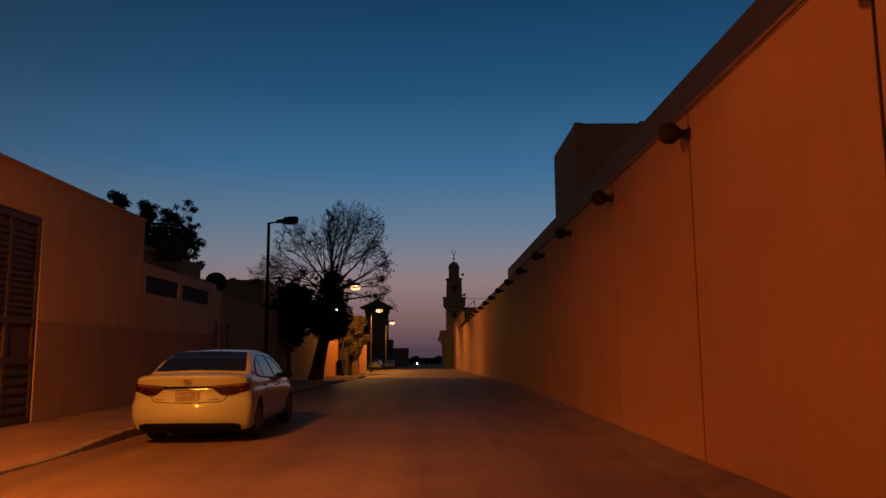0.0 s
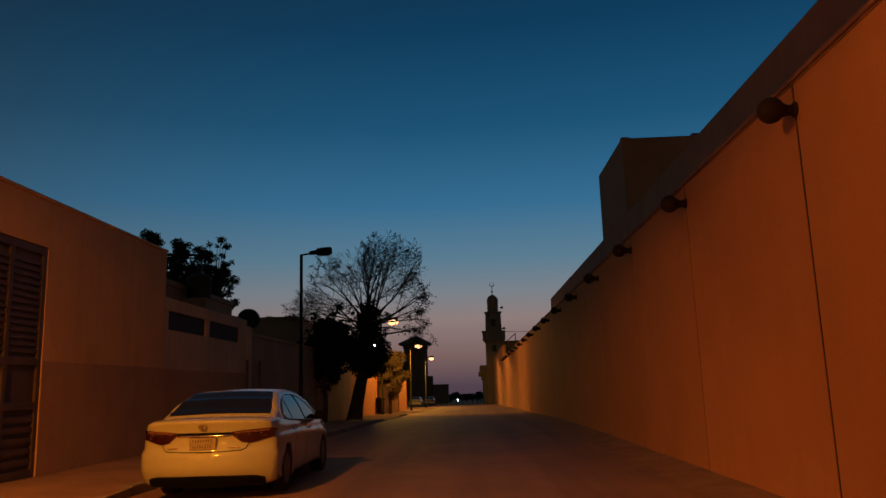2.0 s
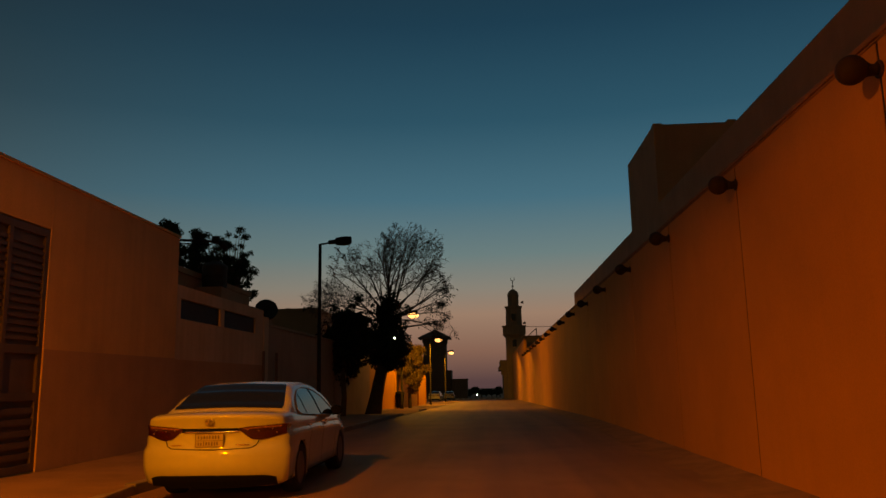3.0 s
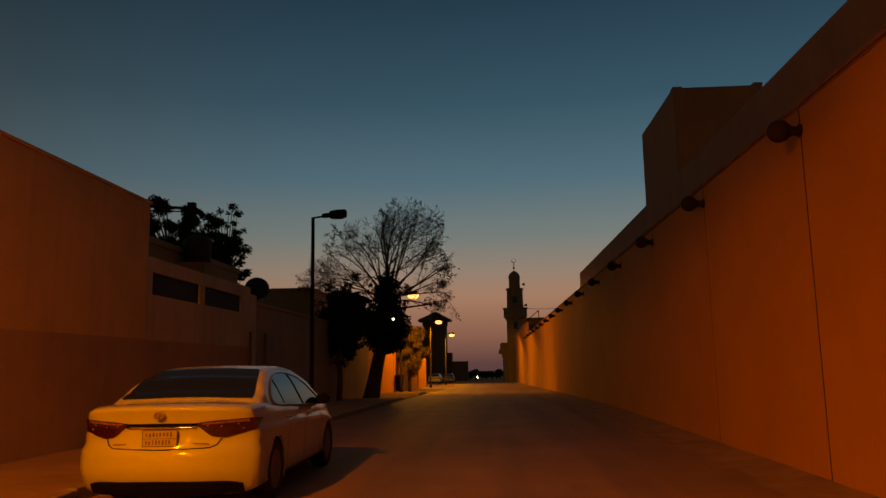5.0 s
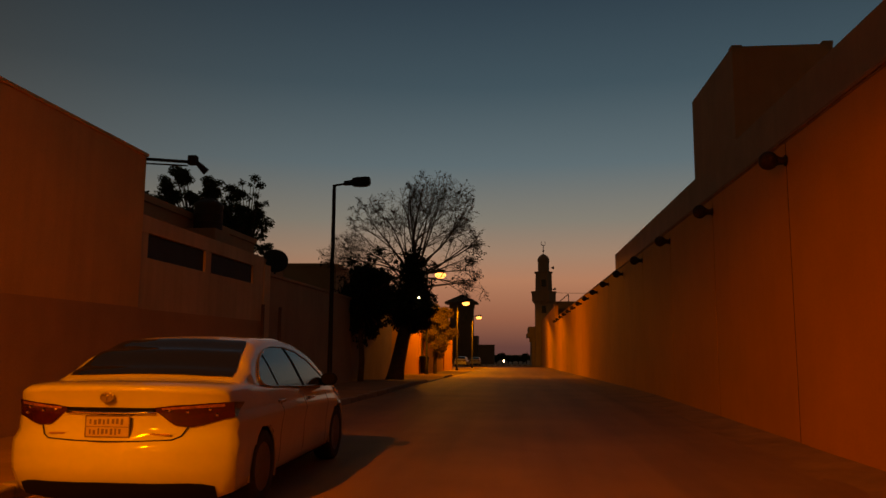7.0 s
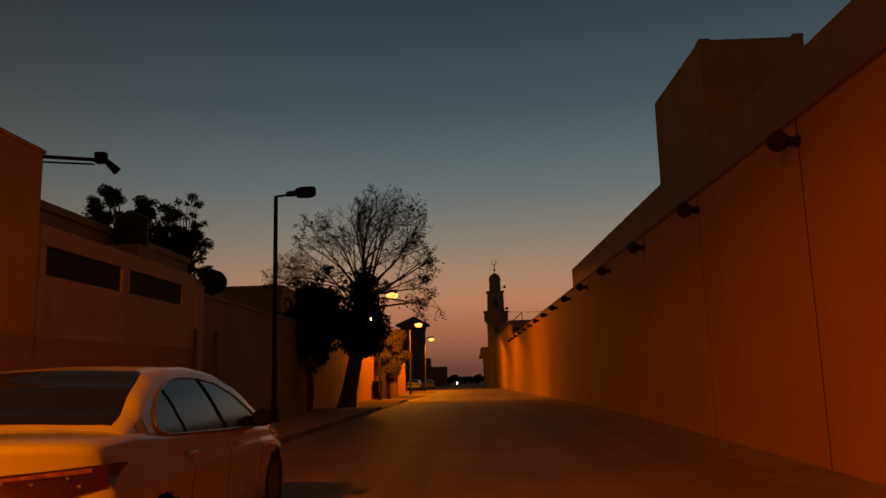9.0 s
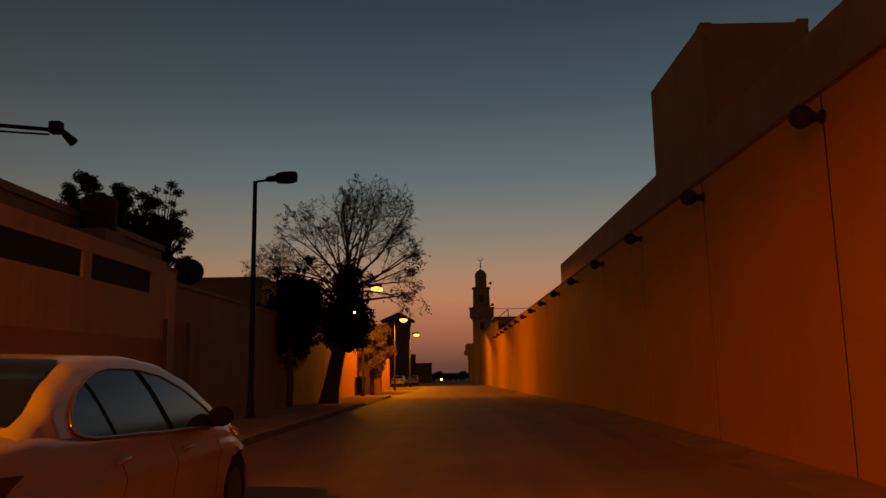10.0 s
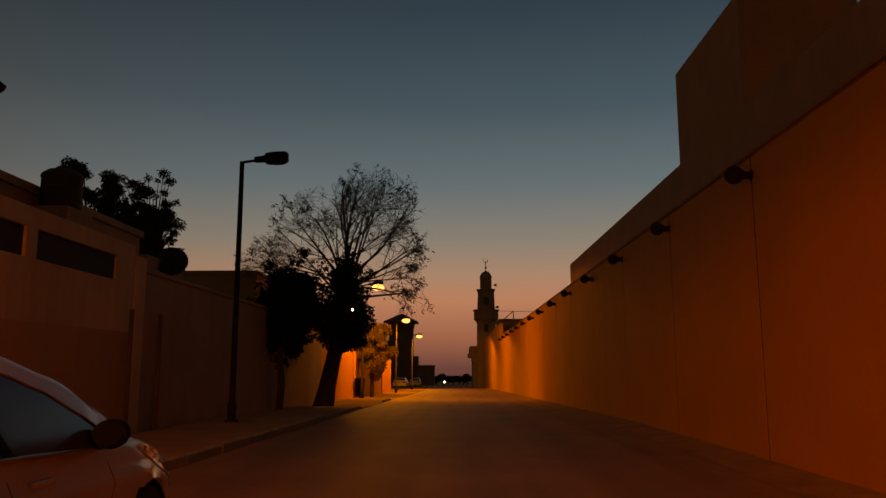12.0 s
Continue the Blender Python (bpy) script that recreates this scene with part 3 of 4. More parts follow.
# grow above 1 swells the lens, so the glare round it is in the shape
def lens_mesh(material, grow):
    vv, ff = lathe([(0.03, -0.07 * grow)] + [(0.19 * math.sin(a), -0.07 * grow * math.cos(a)) for a in ((0.4, 0.8, 1.2, 1.57, 1.95, 2.3, 2.7, 3.0) if grow > 1 else (0.4, 0.8, 1.1, 1.35, 1.57))], 20)
    vv = [(x * (1.9 if grow > 1 else 1.25) + 0.85, y * (1.2 if grow > 1 else 0.72), z * (1.9 if grow > 1 else 1) + (6.30 if grow > 1 else 6.372)) for x, y, z in vv]
    return mesh_from("lens", vv, ff, material, True)


lens = part("lens", lens_mesh(M_GLOBE, 0.4), head)
lamp.matrix_basis = pose(LAMP_X, LAMP_Y[2], road_z(LAMP_Y[2]) + 0.06)
# lit lenses are oversized to include their glare
lit_lens = lens_mesh(M_LENS, 1.6)
for ly, lit in zip(LAMP_Y, LAMP_LIT):
    if lit:
        c = copy_thing(lamp, pose(LAMP_X, ly, road_z(ly) + 0.06))
        c["label"] = "lit sodium street lamp on a slim steel pole"
        for o in c.children_recursive:
            if o.name.startswith("lens"):
                o.data = lit_lens
                o["label"] = "glowing orange lens widened by its glare"
                vb, fb = lathe([(0.02, -0.10)] + [(0.15 * math.sin(q), -0.10 * math.cos(q)) for q in (0.4, 0.8, 1.2, 1.6, 2.0, 2.4, 2.8)], 14)
                part("burner", mesh_from("burner", [(x * 1.6 + 0.83, y * 1.3, z + 6.235) for x, y, z in vb], fb, M_BURNER, True), o, "white-hot burner")

# ---- trees ----


def leaf_cloud(centres, count, size, rng, droop=0.3):
    """Many small folded leaves scattered through blobs (x, y, z, rx, rz)."""
    verts, faces = [], []
    weights = [c[3] * c[3] * c[4] for c in centres]
    for c, w in zip(centres, weights):
        n = int(count * w / sum(weights))
        for _ in range(n):
            d = Vector((rng.gauss(0, 1), rng.gauss(0, 1), rng.gauss(0, 1))).normalized()
            r = rng.random() ** 0.45
            p = Vector((c[0] + d.x * c[3] * r, c[1] + d.y * c[3] * r, c[2] + d.z * c[4] * r))
            a = Vector((rng.uniform(-1, 1), rng.uniform(-1, 1), rng.uniform(-1, 0.6) - droop)).normalized()
            b = a.cross(Vector((rng.uniform(-1, 1), rng.uniform(-1, 1), rng.uniform(-1, 1)))).normalized()
            s = size * rng.uniform(0.6, 1.3)
            o = len(verts)
            verts += [p, p + a * s * 0.5 + b * s * 0.24, p + a * s, p + a * s * 0.5 - b * s * 0.24]
            faces.append((o, o + 1, o + 2, o + 3))
    return verts, faces


def in_crown(p):
    """An uneven egg leaning to the street as it rises, and a drooping side."""
    cx = 0.20 + 0.52 * max(0.0, p.z - 6.6)
    rx = 3.5 - 0.30 * max(0.0, p.z - 6.8)
    rough = 1.0 + 0.30 * noise.noise(p * 0.7)
    egg = ((p.x - cx) / rx) ** 2 + (p.y / 3.3) ** 2 + ((p.z - 6.3) / 4.0) ** 2
    droop = ((p.x - 3.2) / 1.3) ** 2 + (p.y / 1.2) ** 2 + ((p.z - 4.9) / 1.3) ** 2
    return min(egg, droop) < rough


def limb(start, direction, length, radius, depth, rng, out, tips, bend=0.25, split=(3, 5), up=0.15):
    """A limb of some bends with side branches, to depth."""
    n = 5
    pts, rad = [Vector(start)], [radius]
    d = Vector(direction).normalized()
    for i in range(n):
        d = (d + Vector((rng.uniform(-1, 1), rng.uniform(-1, 1), rng.uniform(-0.8, 0.8))) * bend * 0.55 + Vector((0, 0, up * 0.25))).normalized()
        step = length / n
        if not in_crown(pts[-1] + d * step):
            step *= 0.3
        pts.append(pts[-1] + d * step)
        rad.append(radius * (1 - 0.72 * (i + 1) / n))
    out.append(tube(pts, rad, 7 if depth > 2 else (5 if depth > 1 else 3), False))
    if depth <= 0:
        tips.append(pts[-1])
        return
    for k in range(rng.randint(*split)):
        t = rng.uniform(0.3, 1.0)
        i = min(n - 1, int(t * n))
        p = pts[i].lerp(pts[i + 1], t * n - i)
        side = Vector((rng.uniform(-1, 1), rng.uniform(-1, 1), rng.uniform(-0.7, 0.8)))
        nd = (d * 0.72 + side * 0.78).normalized()
        limb(p, nd, length * rng.uniform(0.42, 0.66), max(0.009, rad[i] * 0.48), depth - 1, rng, out, tips, bend, split, up)


def blobs_in(rng, n, cx, cy, cz, rx, ry, rz, r0, r1):
    out = []
    while len(out) < n:
        p = [rng.uniform(-1, 1) for _ in range(3)]
        if sum(q * q for q in p) < 1:
            r = rng.uniform(r0, r1)
            out.append((cx + p[0] * rx, cy + p[1] * ry, cz + p[2] * rz, r, r * 0.8))
    return out


def bare_tree():
    rng = random.Random(11)
    y0, zb = 43.1, road_z(43.1)
    t = empty("tree", pose(-6.62, y0, zb))
    tagged(t, "nearly bare tree with fanning branches and an ivy-dark trunk", "tree")
    trunk_pts = [(-0.05, 0, -0.2), (0.0, 0, 0.1), (0.12, 0, 0.8), (0.30, 0, 1.7), (0.52, 0, 2.7), (0.74, 0, 3.6), (0.92, 0, 5.2)]
    part("trunk", mesh_from("trunk", *tube(trunk_pts, [0.52, 0.44, 0.36, 0.33, 0.31, 0.30, 0.24], 14), M_BARK, True), t)
    out, tips = [], []
    for k in range(24):
        a = radians(-80 + 174 * (k + rng.uniform(-0.35, 0.35)) / 23)
        flat = abs(math.sin(a))
        aim = (math.sin(a), rng.uniform(-0.6, 0.6), math.cos(a) + 0.05)
        ln = 3.45 + 0.85 * max(0, math.cos(a - 0.25)) + rng.uniform(-0.5, 0.3)
        start = (0.85 + 0.25 * math.sin(a), rng.uniform(-0.15, 0.15), 4.9 + 0.5 * (1 - flat) + rng.uniform(-0.5, 0.4))
        limb(start, aim, ln, rng.uniform(0.055, 0.085) - 0.02 * flat, 3, rng, out, tips, 0.36, (5, 7), 0.06 * (1 - flat) - (0.22 if a > 1.15 else 0.0))
    part("crown", mesh_from("crown", *join(*out), M_TWIG, False), t)
    blobs = [(0.75, 0, 3.5, 1.0, 0.9), (0.80, -0.1, 4.4, 0.95, 0.9), (0.45, 0.2, 2.9, 0.75, 0.6), (1.05, 0.1, 2.85, 0.75, 0.6), (0.85, 0, 5.4, 0.72, 0.9), (0.9, 0, 6.0, 0.5, 0.6), (1.25, 0.1, 3.7, 0.85, 0.8), (0.2, 0.1, 3.6, 0.85, 0.8), (-0.3, 0.2, 4.0, 0.75, 0.7), (-0.9, 0.1, 4.5, 0.6, 0.5)] + blobs_in(rng, 110, 0.45, 0, 4.2, 1.7, 0.9, 2.1, 0.08, 0.26) + blobs_in(rng, 70, 0.1, 0, 5.3, 2.2, 1.0, 1.1, 0.07, 0.2)
    part("ivy", mesh_from("ivy", *leaf_cloud(blobs, 21000, 0.16, rng), M_IVY), t, "dense dark ivy")
    few = [rng.choice(tips) for _ in range(2400)]
    vv, ff = [], []
    for p in few:
        if rng.random() < (0.75 if p.z > 6.4 or p.x > 2.4 or p.x < -1.2 else 0.0):
            continue
        q = leaf_cloud([(p.x, p.y, p.z, 0.12, 0.12)], 2, 0.13, rng)
        o = len(vv)
        vv += q[0]
        ff += [tuple(i + o for i in g) for g in q[1]]
    part("foliage", mesh_from("foliage", vv, ff, M_IVY), t, "sparse withered leaves")
    return t


bare_tree()

# stands in for a white light behind the ivy; bulb and cord are added
hang = empty("hanging_lamp", pose(-5.34, 41.95, 3.72))
tagged(hang, "white light glimpsed through the ivy, on an added cord", "lamp")
v, f = lathe([(0.01, -0.05)] + [(0.036 * math.sin(math.pi * i / 8), -0.05 * math.cos(math.pi * i / 8)) for i in range(1, 8)] + [(0.01, 0.05)], 12)
part("bulb", mesh_from("bulb", v, f, M_FARLIGHT, True), hang, "glowing white light dot")
v, f = tube([(0, 0, 0.06), (-0.05, 0.1, 0.6), (-0.3, 1.1, 1.4)], [0.012, 0.010, 0.010], 6)
part("cord", mesh_from("cord", v, f, M_BLACKPL, True), hang)


def leafy_tree(name, label, x, y, trunk, blobs, count, size, material, seed):
    rng = random.Random(seed)
    t = empty(name, pose(x, y, road_z(y) + 0.05))
    tagged(t, label, "tree")
    vv, ff = tube(trunk, [0.13 - 0.05 * i / len(trunk) for i in range(len(trunk))], 8)
    branches = []
    top = Vector(trunk[-1])
    for c in blobs:
        mid = top.lerp(Vector(c[:3]), 0.55) + Vector((0, 0, 0.15))
        branches.append(tube([top - Vector((0, 0, 0.3)), mid, c[:3]], [0.05, 0.035, 0.012], 5, False))
    part("trunk", mesh_from("trunk", *join((vv, ff), *branches), M_BARK, True), t)
    part("crown", mesh_from("crown", *leaf_cloud(blobs, count, size, rng), material), t)
    return t


rng = random.Random(5)
leafy_tree("tree", "dark dense evergreen street tree on a thin trunk", -6.93, 36.3, [(0, 0, -0.1), (0.05, 0, 0.9), (-0.02, 0, 1.9), (0, 0, 2.8)],
           blobs_in(rng, 46, 0.05, 0.2, 3.4, 0.85, 0.7, 1.55, 0.22, 0.5) + blobs_in(rng, 90, 0.15, 0.2, 3.4, 1.35, 0.8, 2.1, 0.09, 0.24), 19000, 0.17, M_IVY, 21)
# this crown takes the leaf colour that has lamplight mixed in
leafy_tree("tree", "small leafy tree with orange lamplight in its leaf colour", -6.5, 60.0, [(0, 0, -0.1), (0.0, 0, 0.9), (0.1, 0, 1.8), (0.15, 0, 2.6)],
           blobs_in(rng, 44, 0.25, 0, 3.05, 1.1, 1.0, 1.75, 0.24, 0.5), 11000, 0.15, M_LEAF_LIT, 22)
leafy_tree("tree", "tall dark leafy tree with clumped foliage behind the villa", -16.0, 46.0, [(0, 0, -0.3), (0.1, 0, 2), (0.3, 0, 4.5), (0.6, 0, 6.5)],
           blobs_in(rng, 95, -0.9, 0, 8.3, 1.9, 1.4, 2.4, 0.14, 0.40) + blobs_in(rng, 70, 0.6, 0, 8.3, 1.4, 1.0, 2.7, 0.13, 0.36), 26000, 0.14, M_LEAF, 23)
leafy_tree("tree", "dark leafy tree with clumped foliage behind the villa", -19.2, 46.5, [(0, 0, -0.3), (0.1, 0, 2), (0.3, 0, 4.5), (0.6, 0, 6.5)],
           blobs_in(rng, 190, -0.7, 0, 8.5, 3.1, 1.5, 3.0, 0.14, 0.42), 36000, 0.14, M_LEAF, 24)

bin_ = empty("bin", pose(-6.9, 57.0, road_z(57) + 0.13))
tagged(bin_, "dark plastic bin standing on the pavement", "bin")
v, f = lathe([(0.22, 0), (0.25, 0.02), (0.30, 0.95), (0.32, 0.97), (0.32, 1.0)], 16)
part("body", mesh_from("body", v, f, M_BLACKPL, True), bin_)
v, f = lathe([(0.33, 1.0), (0.33, 1.04), (0.2, 1.12), (0.02, 1.14)], 16)
part("lid", mesh_from("lid", v, f, M_BLACKPL, True), bin_)

# ---- the parked white saloon ----


def lerp_table(table, t):
    for (a, va), (b, vb) in zip(table[:-1], table[1:]):
        if t <= b:
            k = max(0.0, (t - a) / (b - a))
            k = k * k * (3 - 2 * k) * 0.5 + k * 0.5
            return va + (vb - va) * k
    return table[-1][1]


CAR_L = 4.85
DECK = [(0, 1.04), (0.10, 1.072), (0.20, 1.078), (0.66, 1.088), (1.5, 1.045), (3.3, 0.985), (3.6, 0.97), (4.2, 0.88), (4.6, 0.76), (4.85, 0.62)]
WIDTH = [(0, 0.99), (0.35, 1.0), (1.0, 1.0), (3.7, 1.0), (4.3, 0.97), (4.65, 0.90), (4.85, 0.82)]
ROOF = [(0.60, 1.07), (0.8, 1.175), (1.1, 1.333), (1.4, 1.432), (1.75, 1.470), (2.2, 1.475), (2.6, 1.437), (2.95, 1.335), (3.3, 1.17), (3.62, 0.98)]


def rear_y(x, z):
    """How far the tail lies forward of the bumper's rearmost line."""
    return 0.16 * (abs(x) / 0.91) ** 2 + 0.11 * (abs(x) / 0.91) ** 4.2 + lerp_table([(0.15, 0.16), (0.30, 0.06), (0.42, 0.0), (0.60, 0.0), (0.66, 0.03), (0.72, 0.075), (0.86, 0.07), (0.97, 0.045), (1.02, 0.022), (1.06, 0.01), (1.2, 0.1)], z)


def nose_y(x, z):
    return -0.42 * (abs(x) / 0.91) ** 2.6 - lerp_table([(0.15, 0.10), (0.30, 0.02), (0.5, 0.0), (0.62, 0.03), (0.9, 0.3)], z)


def car_ring(y):
    hz, w = lerp_table(DECK, y), lerp_table(WIDTH, y)
    pts = [(0, 0.19), (0.4, 0.19), (0.70, 0.19), (0.80, 0.20), (0.865, 0.235), (0.885, 0.30), (0.898, 0.38), (0.905, 0.46), (0.909, 0.54), (0.916, 0.62), (0.927, 0.70), (0.939, 0.76), (0.931, 0.79), (0.909, 0.84), (0.888, 0.885)]
    flare = 1 + 0.05 * max(0.0, 1 - y / 0.9)
    pts = [(x * w * (flare if 0.22 < z < 0.64 else 1.0), min(z, 0.19 + (z - 0.19) * (hz - 0.19) / 0.84)) for x, z in pts]
    pts += [(0.872 * w, hz - 0.055), (0.848 * w, hz - 0.025), (0.78 * w, hz - 0.006), (0.60 * w, hz + 0.008), (0.40 * w, hz + 0.016), (0.2 * w, hz + 0.02), (0, hz + 0.021)]
    return pts


WHEELS = (1.09, 3.865)
ARCH = 0.355


def car_place(x, y, z):
    yy = y
    if y < 0.9:
        yy = y + rear_y(x, z) * (1 - y / 0.9)
    if y > 3.9:
        yy = y + nose_y(x, z) * ((y - 3.9) / 0.95) ** 1.3
    return (x, yy, z)


def car_body():
    verts, faces, index = [], [], {}
    ys = sorted(set([round(q, 3) for q in spread(0, CAR_L, 0.06)]))
    full = []
    for y in ys:
        r = car_ring(y)
        full.append(r + [(-x, z) for x, z in r[-2:0:-1]])
    n = len(full[0])
    for y, ring in zip(ys, full):
        for x, z in ring:
            p = Vector(car_place(x, y, z))
            for wy in WHEELS:
                d = Vector((p.y - wy, p.z - 0.33))
                if abs(x) > 0.6 and d.length < ARCH + 0.035 and d.length > ARCH - 0.04:
                    d = d.normalized() * ARCH
                    p.y, p.z = wy + d.x, 0.33 + d.y
            verts.append(p)
    for j in range(len(ys) - 1):
        for k in range(n):
            k2 = (k + 1) % n
            q = (j * n + k, j * n + k2, (j + 1) * n + k2, (j + 1) * n + k)
            c = sum((verts[i] for i in q), Vector()) / 4
            if abs(c.x) > 0.62 and any(math.hypot(c.y - wy, c.z - 0.33) < ARCH - 0.004 for wy in WHEELS):
                continue
            faces.append(q)
    for end, y, ring in ((0, 0, full[0]), (len(ys) - 1, CAR_L, full[-1])):
        prev = [end * n + k for k in range(n)]
        for s in (0.93, 0.82, 0.66, 0.5, 0.34, 0.18):
            cur = []
            for x, z in ring:
                zz = 0.6 + (z - 0.6) * s
                cur.append(len(verts))
                verts.append(Vector(car_place(x * s, y, zz)))
            for k in range(n):
                k2 = (k + 1) % n
                q = (prev[k], cur[k], cur[k2], prev[k2])
                faces.append(q if end == 0 else q[::-1])
            prev = cur
        faces.append(tuple(prev) if end else tuple(prev)[::-1])
    return verts, faces


def cabin_side(z):
    """Half-width of the cabin at height z."""
    return 0.880 - 0.42 * (z - 0.98) - 0.45 * max(0, z - 1.2) ** 1.6


def cabin_ring(y):
    h, b = lerp_table(ROOF, y), lerp_table(DECK, y) - 0.03
    pts = []
    hc = max(b + 0.005, h - 0.07)
    for t in (0, 0.25, 0.5, 0.75, 1.0):
        z = b + (hc - b) * t
        pts.append((cabin_side(z) * (0.985 if h < 1.2 else 1.0), z))
    xc = pts[-1][0]
    pts += [(xc - 0.025, hc + (h - hc) * 0.45), (xc - 0.075, hc + (h - hc) * 0.78), (xc - 0.15, hc + (h - hc) * 0.93), (xc * 0.62, h - 0.002), (xc * 0.4, h + 0.006), (xc * 0.2, h + 0.010), (0, h + 0.011)]
    return pts


def roof_z(x, y):
    r = cabin_ring(y)[::-1]
    x = abs(x)
    for (xa, za), (xb, zb) in zip(r[:-1], r[1:]):
        if xa <= x <= xb:
            return za + (zb - za) * (x - xa) / max(1e-6, xb - xa)
    return r[-1][1]


def car_cabin():
    ys = spread(0.60, 3.62, 0.06)
    verts, faces = [], []
    rings = []
    for y in ys:
        r = cabin_ring(y)
        rings.append(r + [(-x, z) for x, z in r[-2::-1]])
    n = len(rings[0])
    for y, r in zip(ys, rings):
        verts += [(x, y, z) for x, z in r]
    for j in range(len(ys) - 1):
        for k in range(n - 1):
            faces.append((j * n + k, j * n + k + 1, (j + 1) * n + k + 1, (j + 1) * n + k))
    faces.append(tuple(range(n))[::-1])
    faces.append(tuple((len(ys) - 1) * n + k for k in range(n)))
    return verts, faces


def grid_patch(nu, nv, place):
    verts = [place(i / nu, j / nv) for j in range(nv + 1) for i in range(nu + 1)]
    faces = [(j * (nu + 1) + i, j * (nu + 1) + i + 1, (j + 1) * (nu + 1) + i + 1, (j + 1) * (nu + 1) + i) for j in range(nv) for i in range(nu)]
    return verts, faces


def on_tail(outline_top, outline_bottom, x0, x1, lift):
    """A patch lying on the tail between two edges z(u), u from x0 to x1."""
    def place(u, v):
        x = x0 + (x1 - x0) * u
        zt, zb = lerp_table(outline_top, u), lerp_table(outline_bottom, u)
        z = zb + (zt - zb) * v
        return (x, rear_y(x, z) - lift, z)
    return grid_patch(18, 6, place)


def wheel_part(parent, x, y):
    side = 1 if x > 0 else -1
    w = part("wheel", mesh_from("wheel", *lathe([(0.10, -0.09), (0.20, -0.10), (0.215, -0.09), (0.215, 0.09), (0.10, 0.09)], 24), M_BLACKPL, True), parent, m=pose(x, y, 0.325, 0, 90, 0))
    v, f = lathe([(0.20, -0.10), (0.225, -0.112), (0.30, -0.112), (0.320, -0.095), (0.326, -0.05), (0.326, 0.05), (0.320, 0.095), (0.30, 0.112), (0.225, 0.112), (0.20, 0.10)], 32)
    part("tyre", mesh_from("tyre", v, f, M_TYRE, True), w)
    sp = []
    zz = 0.085 * side
    for k in range(10):
        a = 2 * math.pi * k / 10
        sp.append(tube([(0.03 * math.cos(a), 0.03 * math.sin(a), zz), (0.205 * math.cos(a + 0.1), 0.205 * math.sin(a + 0.1), zz * 1.12)], [0.022, 0.014], 5))
    sp.append(lathe([(0.196, zz - 0.02), (0.214, zz - 0.02), (0.214, zz + 0.02), (0.196, zz + 0.02)], 32))
    sp.append(lathe([(0.05, zz - 0.03), (0.05, zz + 0.012), (0.02, zz + 0.02)], 16))
    part("rim", mesh_from("rim", *join(*sp), M_ALLOY, False), w)


